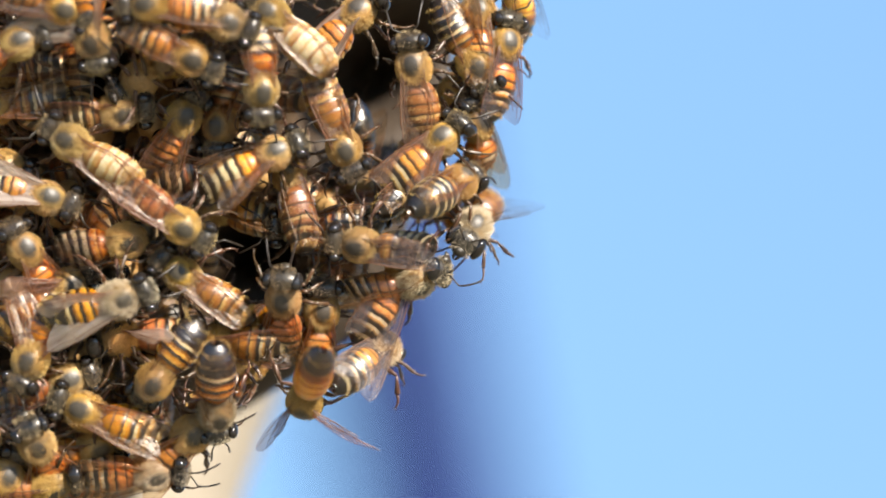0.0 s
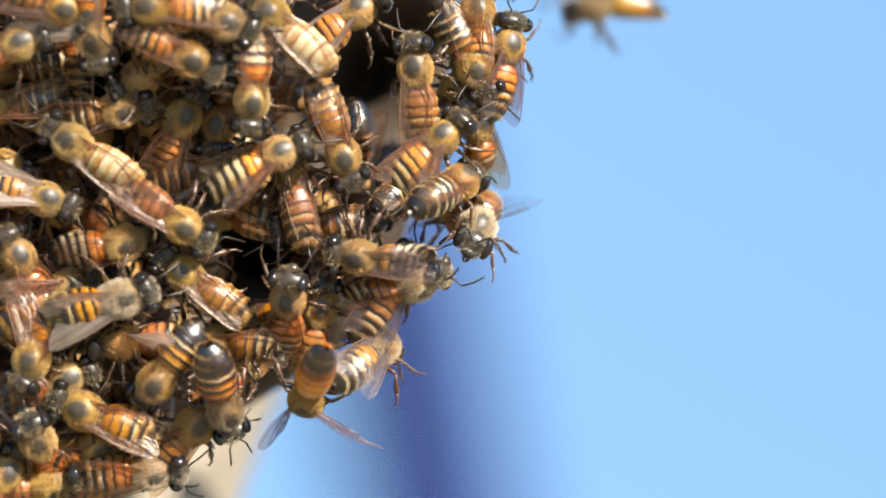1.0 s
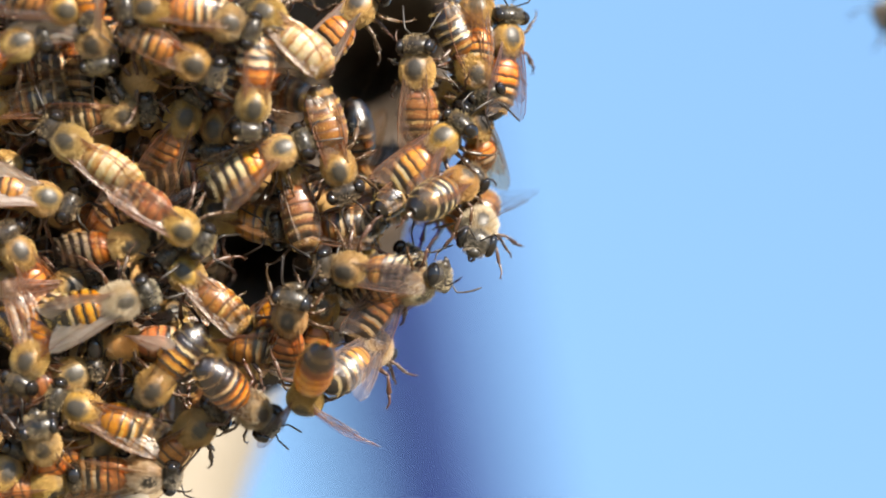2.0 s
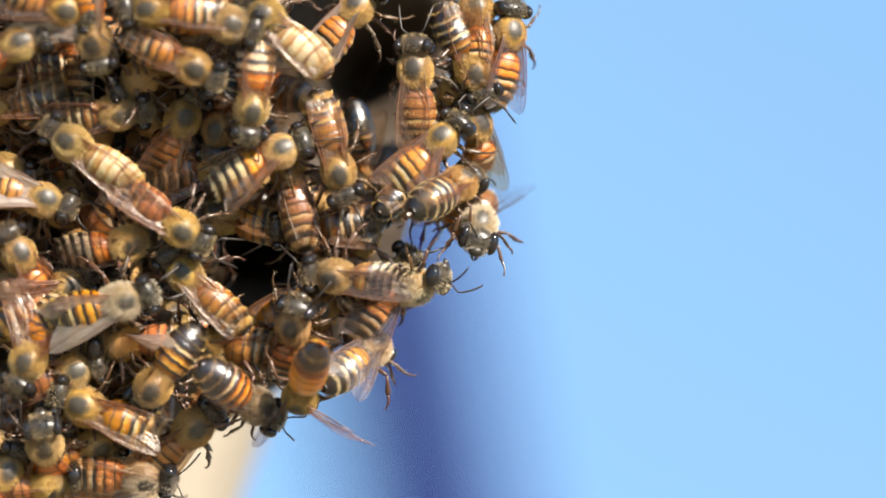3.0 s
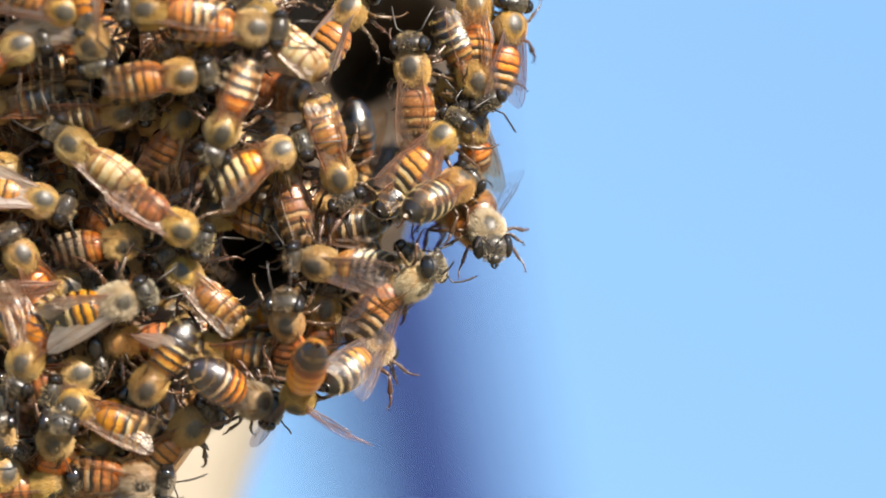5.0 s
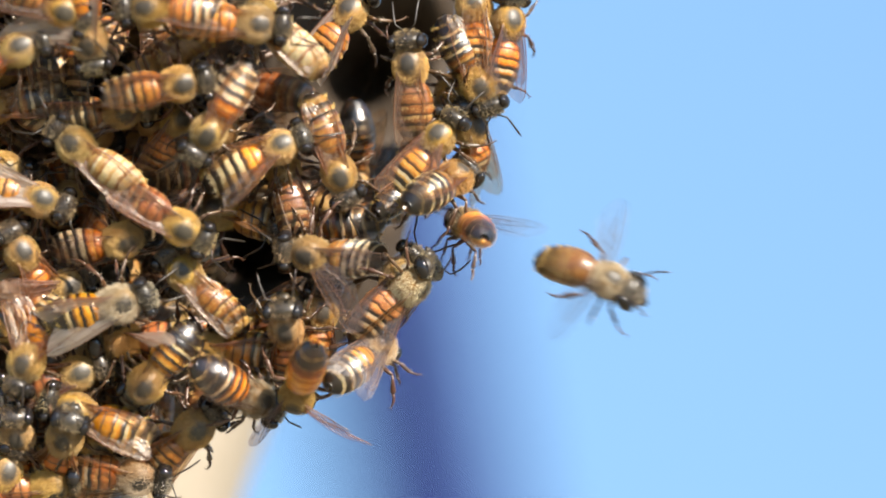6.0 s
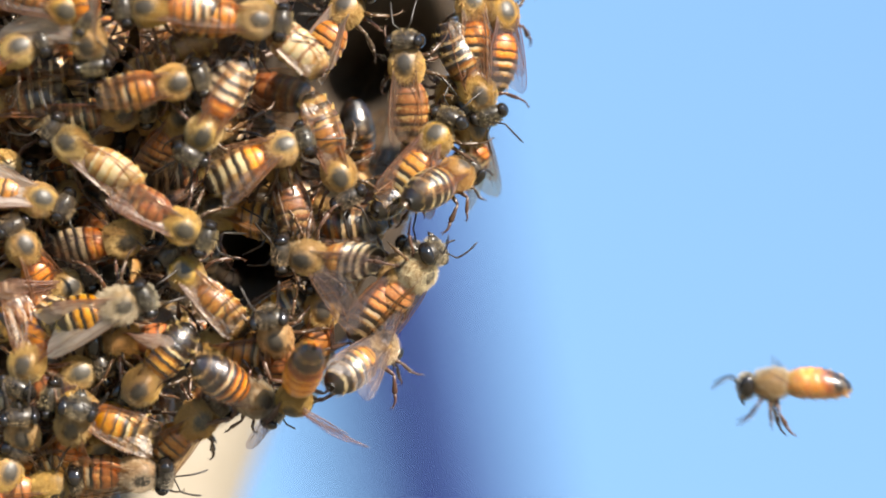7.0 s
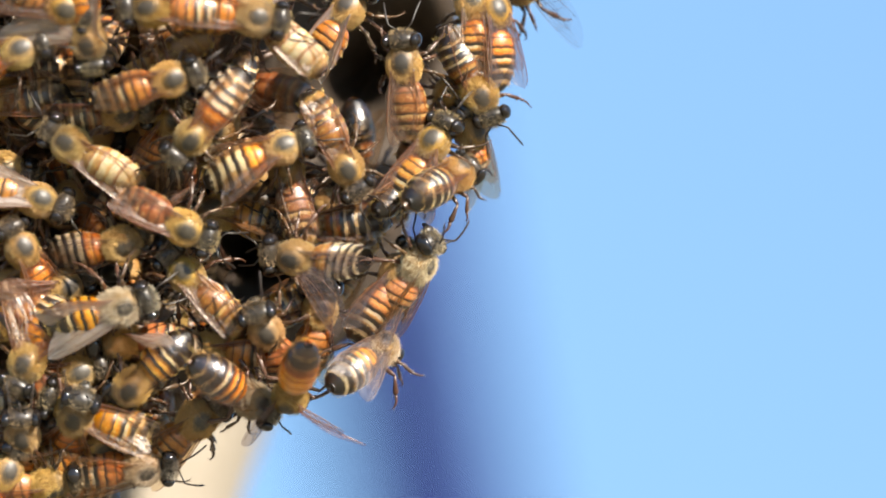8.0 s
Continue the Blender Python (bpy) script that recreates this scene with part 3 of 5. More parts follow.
UP = Vector((0, 0.951, -0.309))
low = Vector((-44.4, -29, -84))
lean = Vector((0.36, 0, 0)) + UP
a, b = on_face(*(low + lean * 46)), on_face(*low)
tagged(stem("tree_trunk", [a, b, to_ground(a, b)], [0.0178, 0.0189, 0.038], bark()), "smooth pale beige tree trunk behind the swarm", "tree trunk", kind="structure")

low = Vector((-12, -264, -4000))
a, b = on_face(*(low + (Vector((-0.18, 0, 0)) + UP) * 1400)), on_face(*low)
tagged(stem("post", [a, b, to_ground(a, b)], [0.080, 0.080, 0.080], far_bark(), 20, 0.0), "dark slate-blue post far behind the swarm", "post", kind="structure")


# ---- the inside of the swarm ----
def swarm_depth(u, v):
    """The skin of the hanging cluster over the face."""
    return 3.0 - 0.0035 * max(0, u + 30) ** 2 - 0.006 * max(0, -max(v, -30) - 12) ** 2 + 0.26 * max(0, min(v, 29) - 9) * min(1, max(0, (-u - 8) / 15))


def edge_at(v):
    """How far the cluster reaches to the right at a height."""
    if v > 16:
        return 7.5 + 0.12 * (v - 16)
    if v > -8:
        return 0.0 + 7.0 * (v + 8) / 24
    return -1.0 - 29.0 * ((-8 - v) / 18.5) ** 1.15


def hollow(u, v):
    """The dark gaps that open between the bees."""
    return max(math.exp(-((u + v - 10.7) / 10.5) ** 2 - ((u - v + 29.3) / 7.6) ** 2), math.exp(-((u + 21.5) / 5.5) ** 2 - (v / 3.6) ** 2), 0.8 * math.exp(-((u + 41) / 6.0) ** 2 - ((v - 18) / 3) ** 2))


def gather(shape, other, m, mats):
    base = len(shape.v)
    for v, a, b in zip(other.v, other.a, other.b):
        shape.add(m @ v, a, b)
    for f, k in zip(other.f, other.m):
        shape.face(tuple(i + base for i in f), mats[k])


def inner_bees():
    """Bees deeper in the cluster, seen only in the gaps between those on its skin."""
    dice = random.Random(77)
    thorax, head = Shape(), Shape()
    thorax.ball((0, 0, 0), (2.05, 1.95, 1.85), 8, 12)
    fur = thorax_fuzz(500, 6)
    head.ball((2.75, 0, -0.3), (0.95, 1.75, 1.35), 8, 10)
    for side in (-1, 1):
        head.ball((2.7, 1.42 * side, -0.15), (0.66, 0.52, 1.12), 6, 8, 1)
    belly = abdomen_shape(15, 1.0, 6, 14, 40)
    wing = [wing_shape(8.3, 2.7, side) for side in (-1, 1)]
    legs = [leg_shape(where, side) for side in (-1, 1) for where in ("front", "hind")]
    s = Shape()
    made = 0
    while made < 300:
        u, v = dice.uniform(-82, 9), dice.uniform(-30, 58)
        e = edge_at(v)
        if u > e - (10.5 if v > 14 else 12.5 if v > -10 else 18.0):
            continue
        if hollow(u, v) > 0.02:
            continue
        w = swarm_depth(u, v) - dice.uniform(6.0, 11.5) - 11 * hollow(u, v)
        m = Matrix.Translation((u, v, w)) @ pose(0, 0, 0, 0, 0, dice.uniform(0, 360)) @ pose(0, 0, 0, dice.gauss(0, 35), dice.gauss(0, 22), 0)
        tone = dice.choice((3, 4, 5, 6))
        gather(s, thorax, m, {0: 0})
        gather(s, fur, m, {0: 7, 1: 7})
        gather(s, head, m, {0: 1, 1: 2})
        gather(s, belly, m @ Matrix.Translation((-1.75, 0, -0.1)), {0: tone, 1: 7})
        for side in (0, 1):
            gather(s, wing[side], m @ Matrix.Translation((-0.2, 2.5 * side - 1.25, 1.35)) @ pose(0, 0, 0, 0, 2, 14 - 28 * side), {0: 8, 1: 9})
        for leg in legs:
            gather(s, leg, m, {0: 10, 1: 7})
        made += 1
    ob = new("inner_bees", s.mesh("inner_bees", [M_THORAX, M_HEAD, M_EYE, M_GOLDEN, M_PALE, M_AMBER, M_SHINY, M_FUZZ, M_WING, M_VEIN, M_LEG]))
    ob.matrix_basis = FACE
    return tagged(ob, "mass of honey bees packed inside the swarm", "bees", kind="stuff")


def shade_core():
    """An added dark sheet for the shade deep in the cluster, closed from behind."""
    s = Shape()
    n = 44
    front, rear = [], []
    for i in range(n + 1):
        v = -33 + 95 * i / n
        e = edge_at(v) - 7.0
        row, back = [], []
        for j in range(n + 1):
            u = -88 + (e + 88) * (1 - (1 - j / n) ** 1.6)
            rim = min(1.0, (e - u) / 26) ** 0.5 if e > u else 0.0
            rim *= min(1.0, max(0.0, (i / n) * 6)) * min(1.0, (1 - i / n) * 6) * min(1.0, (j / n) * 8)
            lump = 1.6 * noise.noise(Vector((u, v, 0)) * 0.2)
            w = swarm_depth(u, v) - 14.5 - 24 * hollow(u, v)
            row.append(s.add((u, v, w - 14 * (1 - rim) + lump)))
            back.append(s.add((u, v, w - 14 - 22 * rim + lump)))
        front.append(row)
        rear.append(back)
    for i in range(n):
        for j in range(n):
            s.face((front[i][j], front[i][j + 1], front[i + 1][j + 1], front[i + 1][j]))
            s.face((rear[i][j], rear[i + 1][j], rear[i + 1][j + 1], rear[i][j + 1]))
    # The near-black brown puts the shade between the bees into the colour.
    ob = new("swarm_core", s.mesh("swarm_core", [plain("dark_brown_gap_shade", (0.03, 0.018, 0.010), 0.8, 600, 0.0008, 0.6)]))
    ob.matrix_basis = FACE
    return tagged(ob, "added dark brown sheet standing for the shade deep in the swarm", "bees", kind="stuff")


inner_bees()
shade_core()

# ---- the bees on the skin of the swarm ----
swarm = {}
swarm[1] = honey_bee(spot(-44.71, 21.55, 6.58, 20, 5, -10), "golden", "folded", 12)
swarm[2] = honey_bee(spot(-36.93, 22.02, 6.83, -78, -10, 10), "golden", (10, 80), 12, film='sunlit')
swarm[3] = honey_bee(spot(-47.45, 19.13, 0.50, 185, 0, 20), "dusky", "crossed", 12)
# Dusky plates on 4, 5 and 62 put the shade here into their colour.
swarm[4] = honey_bee(spot(-34.67, 14.63, 3.00, 5, 0, 25), "dusky", "folded", 12)
swarm[5] = honey_bee(spot(-47.82, 15.04, 1.50, 188, 0, 0), "dusky", "folded", 12)
swarm[6] = honey_bee(spot(-26.38, 19.04, 6.85, -28, 0, 10), "golden", "crossed", 12)
swarm[7] = honey_bee(spot(-22.42, 23.61, 7.27, -12, 0, 0), "golden", "crossed", 25)
swarm[8] = honey_bee(spot(-20.74, 14.52, 6.03, 262, 0, -12), "pale", "crossed", 12)
swarm[9] = honey_bee(spot(-18.90, 24.47, 5.75, 134, 0, 4), "straw", "crossed", 12, film='amber')
swarm[10] = honey_bee(spot(-9.22, 25.43, -0.75, 50, 0, -25), "golden", (4, 14), 12, film='sunlit')
swarm[11] = honey_bee(spot(-27.89, 13.83, 1.50, 60, 10, 15), "golden", "folded", 25)
swarm[12] = honey_bee(spot(-39.37, 11.11, 4.20, 143, 0, -8), "straw", "crossed", 12, film='amber')
swarm[13] = honey_bee(spot(-17.25, 10.15, 3.60, 25, 0, -15), "pale", (6, 20), 12)
swarm[14] = honey_bee(spot(-24.20, 8.67, -0.50, 5, 0, 10), "dusky", (18, 22), 12, film='rusty')
swarm[15] = honey_bee(spot(-10.96, 8.01, 2.60, -72, 0, 0), "amber", "crossed", 12)
swarm[16] = honey_bee(spot(-2.96, 19.02, 1.44, 94, 12, -10), "amber", (6, -3), 12, film='rusty')
swarm[18] = honey_bee(spot(3.28, 19.00, -0.87, -63, 0, 0), "dusky", (19, -10), 12, film='amber')
swarm[19] = honey_bee(spot(7.18, 23.30, -1.83, 82, 0, 25), "golden", "folded", 12, film='clear')
swarm[20] = honey_bee(spot(3.53, 25.74, -1.93, 92, -10, 0), "golden", "crossed", 12)
swarm[21] = honey_bee(spot(-0.12, 11.55, 0.88, 48, 0, -20), "golden", (6, 25), 12, film='rusty')
swarm[22] = honey_bee(spot(3.29, 13.35, -2.87, 100, 25, 40), "pale", "folded", 40)
swarm[23] = honey_bee(spot(1.82, 6.66, 0.46, 32, -54, -20), "dusky", "crossed", 12)
swarm[24] = honey_bee(spot(3.99, 2.48, 0.95, -80, 38, 10), "amber", (34, 12), 25, film='sheer', face=-38, coat='fuzz_grey', label="honey bee hanging at the swarm's edge before flying off")
swarm[77] = honey_bee(spot(8.62, 28.80, -4.20, 200, 0, 10), "golden", "folded", 12, film='sheer')
swarm[25] = honey_bee(spot(-2.78, -3.68, 1.41, 22, 10, 60), "golden", "folded", 25, face=-20, coat='fuzz_grey')
swarm[26] = honey_bee(spot(-11.65, -2.70, 3.83, 172, 0, -20), "pale", "crossed", 50, film='clear')
swarm[27] = honey_bee(spot(-16.90, 8.53, 0.20, 107, -5, 10), "amber", "crossed", 12, tuck=True)
swarm[28] = honey_bee(spot(-15.11, 2.18, -0.78, 182, 0, 0), "dusky", "folded", 12)
swarm[30] = honey_bee(spot(-24.11, 3.59, -2.13, 170, 0, 30), "golden", "folded", 25)
swarm[31] = honey_bee(spot(-42.61, 5.11, 3.60, -15, 0, -15), "golden", (6, 10), 12, film='sunlit')
swarm[32] = honey_bee(spot(-27.80, 2.16, 5.00, -33, 0, 10), "amber", "crossed", 12, film='rusty')
swarm[33] = honey_bee(spot(-33.86, 0.58, 3.00, 12, 5, 25), "pale", (2, 2), 25, tuck=True, film='sheer')
swarm[34] = honey_bee(spot(-44.90, -0.66, 3.00, 118, 20, 20), "golden", "folded", 40)
swarm[35] = honey_bee(spot(-44.20, -11.95, 4.00, -112, 10, 10), "golden", "open", 12)
swarm[36] = honey_bee(spot(-40.26, -4.05, 1.00, 33, -10, 20), "amber", "open", 12, film='rusty')
swarm[37] = honey_bee(spot(-34.03, -5.69, 5.00, 14, 0, 15), "shiny", (7, 14), 12, coat='fuzz_grey', film='sunlit', size=1.05)
swarm[38] = honey_bee(spot(-34.32, -9.95, 2.00, -175, 0, 70), "golden", "half", 12, film='sunlit')
swarm[39] = honey_bee(spot(-27.44, -2.83, 2.98, 133, 0, 0), "amber", "crossed", 12)
swarm[40] = honey_bee(spot(-30.87, -14.95, 3.94, 237, 0, -10), "shiny", (2, 3), 12, tuck=True, film='sheer')
swarm[41] = honey_bee(spot(-18.99, -16.47, 3.58, -29, -35, -15), "shiny", (5, 12), 12, film='sheer', coat='fuzz_grey')
swarm[42] = honey_bee(spot(-15.38, -16.05, 3.66, 254, -50, 0), "honeyed", (108, 168), 12, film='clear', label="honey bee with orange abdomen hanging head down, wings spread", tuck=True, twist=-62)
swarm[43] = honey_bee(spot(-5.18, -2.95, 0.30, 57, -5, 10), "golden", (10, 12), 12, film='clear')
swarm[44] = honey_bee(spot(-16.18, -8.00, 3.34, 82, 38, -5), "golden", "folded", 12)
swarm[45] = honey_bee(spot(-21.51, -8.75, -1.26, 200, 0, 30), "golden", "folded", 12)
swarm[46] = honey_bee(spot(-7.55, -10.69, 0.00, 38, -42, -15), "golden", (2, 22), 12, coat='fuzz_grey', film='clear', label="pale orange honey bee clinging under the edge of the swarm", tuck=True)
swarm[47] = honey_bee(spot(-13.09, -6.48, -0.00, 80, 20, 10), "golden", "folded", 12)
swarm[49] = honey_bee(spot(-42.44, -20.74, 3.52, 95, 42, 0), "golden", (22, 26), 12)
swarm[50] = honey_bee(spot(-38.89, -16.92, 2.85, 156, 0, 0), "golden", (2, 3), 12, size=1.12)
swarm[51] = honey_bee(spot(-26.92, -19.01, 1.67, 40, 10, 20), "golden", "folded", 25, size=1.05)
swarm[52] = honey_bee(spot(-32.16, -24.48, 1.06, -4, 0, 30), "golden", "folded", 12, coat='fuzz_grey')
swarm[53] = honey_bee(spot(-46.67, -24.06, 2.11, 60, 0, 20), "golden", "folded", 12)
swarm[54] = honey_bee(spot(-42.08, -25.09, 0.96, 10, 0, 60), "golden", "folded", 12)
swarm[55] = honey_bee(spot(-39.45, -13.09, 1.99, 14, 0, 0), "amber", "folded", 12)
swarm[56] = honey_bee(spot(-34.70, -13.48, -3.01, 120, 0, 10), "amber", "folded", 12)
swarm[57] = honey_bee(spot(-24.91, -10.46, 0.91, 178, 0, -30), "golden", "folded", 12)
swarm[58] = honey_bee(spot(-20.49, -12.07, -0.32, 40, 0, 140), "dusky", "folded", 12)
swarm[60] = honey_bee(spot(-32.13, 18.11, 3.16, 215, 0, 160), "dusky", "folded", 25)
swarm[62] = honey_bee(spot(-23.84, 13.07, 0.50, 260, 10, 20), "dusky", "folded", 12)
swarm[66] = honey_bee(spot(-30.72, 25.37, 7.74, 180, 0, 0), "golden", "folded", 12)
swarm[67] = honey_bee(spot(-40.13, 25.37, 7.74, -20, 0, 10), "golden", "folded", 12)
swarm[70] = honey_bee(spot(-46.80, 8.52, 1.00, -20, 0, 10), "golden", "folded", 12)
swarm[73] = honey_bee(spot(-29.52, -7.56, -3.00, 70, -20, 10), "amber", "folded", 12)
swarm[74] = honey_bee(spot(-37.16, -21.12, 0.50, 20, 0, 30), "golden", "folded", 12)
swarm[75] = honey_bee(spot(-8.81, 1.29, -4.58, 60, 0, 40), "amber", "folded", 12)
swarm[76] = honey_bee(spot(0.98, 16.85, -3.36, 60, 0, 130), "golden", "folded", 25)
swarm[82] = honey_bee(spot(-47.59, -20.12, 2.59, 95, 40, 0), "golden", (20, 22), 12)
swarm[83] = honey_bee(spot(-2.99, 7.42, -2.21, 35, -45, 0), "shiny", "crossed", 12, size=0.85)
# The pale coats of 80 and 81 put strong sunlight into the hair colour.
swarm[80] = honey_bee(spot(0.12, 4.83, -4.00, 120), "honeyed", "folded", 12, coat="fuzz_grey", film="sheer", size=0.92, dangle=True, label="orange honey bee in flight beside the swarm")
swarm[81] = honey_bee(spot(7.40, 30.01, -4.00, 90), "honeyed", "folded", 25, coat="fuzz_grey", film="sheer", size=0.95, dangle=True, label="golden honey bee in flight past the swarm")


def aim(u, v, w, forward, back):
    """A pose by the way the head points and the way the back faces, both on the face of the swarm."""
    x = Vector(forward).normalized()
    y = Vector(back).cross(x).normalized()
    z = x.cross(y)
    turn = Matrix((x, y, z)).transposed().to_4x4()
    return FACE @ shift(u, v, w) @ turn


def creep(k, w, pitch, roll, *rows):
    """A bee that crawls: seconds, place and heading."""
    walk(swarm[k], [(t, spot(u, v, w, heading, pitch, roll)) for t, u, v, heading in rows])


def flap(k, start, end):
    """Wings that beat while a bee flies, and rest before and after."""
    for wing in [o for o in swarm[k].children if o.name.startswith(("forewing", "hindwing"))]:
        rest = wing.matrix_basis.copy()
        side = 1 if rest.translation.y > 0 else -1
        rows, t, up = [(0.0, rest), (start - 2 / FPS, rest)], start, 1
        while t < end:
            rows.append((t, Matrix.Translation(rest.translation) @ pose(0, 0, 0, side * 38 * up, 6 * up, -side * (82 + 8 * up))))
            t, up = round(t + 1 / FPS, 4), -up
        rows.append((max(8.0, t), rows[-1][1]))
        walk(wing, [row for i, row in enumerate(rows) if i == 0 or row[0] > rows[i - 1][0]])


def trail(k, start, end):
    """Hind legs that stretch out behind a bee as it takes off."""
    for leg in [o for o in swarm[k].children if o.name.startswith("leg") and o.data.name.startswith("hind")]:
        rest = leg.matrix_basis.copy()
        side = 1 if sum(v.co.y for v in leg.data.vertices) > 0 else -1
        back = pose(0, 0, 0, 0, 36, side * 4)
        walk(leg, [(0.0, rest), (start, rest), (end, back), (8.0, back)])


def unfold(k, side, splay, start, end):
    """The wings of one side swing out and stay open."""
    for wing in [o for o in swarm[k].children if o.name.startswith(("forewing", "hindwing"))]:
        rest = wing.matrix_basis.copy()
        if rest.translation.y * side > 0:
            open_pose = Matrix.Translation(rest.translation) @ pose(0, 0, 0, 0, 8, -side * splay)
            walk(wing, [(0.0, rest), (start, rest), (end, open_pose), (7.0, open_pose @ pose(0, 0, 0, 4, 0, 3)), (8.0, open_pose)])


def feel(k):
    """Antennae that keep stirring."""
    dice = random.Random(100 + k)
    head = [o for o in swarm[k].children if o.name.startswith("head")][0]
    for antenna in [o for o in head.children if o.name.startswith("antenna")]:
        rest, rows, t = antenna.matrix_basis.copy(), [], 0.0
        while t < 8.0:
            rows.append((t, rest @ pose(0, 0, 0, dice.gauss(0, 5), dice.gauss(0, 7), dice.gauss(0, 9))))
            t = round(t + dice.uniform(0.3, 0.7), 2)
        walk(antenna, rows + [(8.0, rest)])


def motions():
    """All that moves."""
    creep(1, 6.58, 5, -10, (0, -44.73, 21.84, 20.0), (0.5, -44.73, 21.73, 20.0), (1, -44.73, 21.73, 20.0), (1.5, -44.73, 21.73, 20.0), (3, -44.73, 21.73, 20.0), (3.5, -44.71, 21.55, 20.0), (4, -44.71, 21.46, 20.0), (4.5, -44.71, 21.46, 20.0), (6, -44.77, 21.17, 20.0), (6.5, -44.87, 21.17, 20.0), (7, -44.87, 21.08, 20.0), (7.5, -44.77, 20.99, 20.0), (8, -44.76, 20.90, 20.0))
    creep(2, 6.83, -10, 10, (0, -37.04, 22.21, -78.0), (0.5, -36.94, 22.21, -78.0), (1, -36.94, 22.30, -78.0), (1.5, -36.94, 22.21, -78.0), (3, -36.93, 22.12, -78.0), (3.5, -36.93, 22.02, -78.0), (4, -36.93, 21.92, -78.0), (4.5, -37.02, 21.92, -78.0), (6, -37.39, 22.02, -78.0), (6.5, -37.39, 22.02, -78.0), (7, -37.48, 22.02, -78.0), (7.5, -37.48, 22.02, -78.0), (8, -37.48, 22.02, -78.0))
    creep(3, 0.50, 0, 20, (0, -47.44, 19.07, 184.3), (0.9, -47.42, 19.35, 187.1), (2.4, -47.45, 19.22, 183.7), (3.4, -47.47, 19.06, 185.7), (4.9, -47.35, 19.32, 185.3), (6, -47.54, 19.26, 183.1), (7.5, -47.41, 19.16, 183.1), (8, -47.55, 19.06, 185.0))
    creep(4, 3.00, 0, 25, (0, -34.40, 14.72, 3.8), (0.5, -34.31, 14.82, 5.0), (1, -34.22, 14.90, 6.2), (1.5, -34.21, 14.72, 5.1), (3, -34.58, 14.63, 3.9), (3.5, -34.67, 14.63, 5.0), (4, -34.76, 14.63, 5.0), (4.5, -34.67, 14.81, 7.3), (6, -34.22, 14.82, 4.9), (6.5, -34.21, 14.72, 6.1), (7, -34.31, 14.63, 5.0), (7.5, -34.31, 14.63, 5.0), (8, -34.31, 14.63, 5.0))
    creep(5, 1.50, 0, 0, (0, -47.83, 15.16, 188.0), (4, -47.95, 15.04, 190.0), (8, -48.34, 15.41, 188.0))
    creep(6, 6.85, 0, 10, (0, -26.67, 20.20, -28.0), (1.5, -26.53, 19.89, -28.0), (3.5, -26.38, 19.04, -28.0), (4, -26.79, 18.90, -15.0), (4.5, -27.37, 18.79, 0.0), (6, -27.73, 17.44, 8.0), (7, -28.34, 17.62, 10.0), (8, -28.82, 17.93, 14.0))
    creep(7, 7.27, 0, 0, (0, -22.91, 23.92, -20.0), (3.5, -22.42, 23.61, -12.0), (4.5, -20.41, 23.21, -5.0), (6.5, -19.70, 23.91, -5.0), (8, -19.83, 24.40, -8.0))
    creep(8, 6.03, 0, -12, (0, -19.22, 16.84, 270.2), (0.5, -19.12, 16.74, 270.0), (1, -20.25, 15.65, 264.8), (1.5, -20.12, 15.36, 262.6), (3, -20.26, 14.80, 261.3), (3.5, -20.74, 14.52, 262.0), (4, -22.10, 13.80, 260.5), (4.5, -22.55, 13.05, 254.1), (6, -24.86, 12.32, 235.4), (6.5, -24.75, 12.52, 240.0), (7, -25.34, 12.32, 237.3), (7.5, -25.77, 12.13, 235.5), (8, -26.51, 11.80, 228.0))
    creep(9, 5.75, 0, 4, (0, -18.33, 24.82, 134.0), (0.5, -18.34, 24.92, 134.0), (1, -18.33, 24.82, 134.0), (1.5, -18.52, 24.74, 134.0), (3, -18.81, 24.56, 134.0), (3.5, -18.90, 24.47, 134.0), (4, -19.00, 24.57, 134.0), (4.5, -19.28, 24.29, 134.0), (6, -19.37, 24.69, 134.0), (6.5, -19.37, 24.69, 134.0), (7, -19.38, 24.78, 134.0), (7.5, -19.48, 24.88, 134.0), (8, -19.48, 24.78, 134.0))
    creep(10, -0.75, 0, -25, (0, -9.13, 25.33, 46.4), (0.5, -9.23, 25.80, 45.4), (1, -9.04, 25.61, 38.2), (1.5, -8.95, 25.70, 43.2), (3, -9.22, 25.89, 50.9), (3.5, -9.22, 25.43, 50.0), (4, -9.31, 25.15, 54.2), (4.5, -9.79, 25.54, 57.4), (6, -9.98, 25.37, 54.5), (6.5, -9.98, 24.99, 51.0), (7, -10.36, 25.66, 57.9), (7.5, -10.26, 25.66, 56.8), (8, -10.17, 25.66, 56.5))
    creep(11, 1.50, 10, 15, (0, -27.72, 14.03, 60.0), (0.5, -27.62, 14.03, 60.0), (1, -27.72, 14.03, 60.0), (1.5, -27.81, 13.93, 60.0), (3, -27.81, 13.93, 60.0), (3.5, -27.89, 13.83, 60.0), (4, -27.98, 13.75, 60.0), (4.5, -27.98, 13.75, 60.0), (6, -28.08, 13.93, 60.0), (6.5, -28.08, 13.93, 60.0), (7, -28.36, 14.03, 60.0), (7.5, -28.83, 14.02, 60.0), (8, -29.01, 13.83, 60.0))
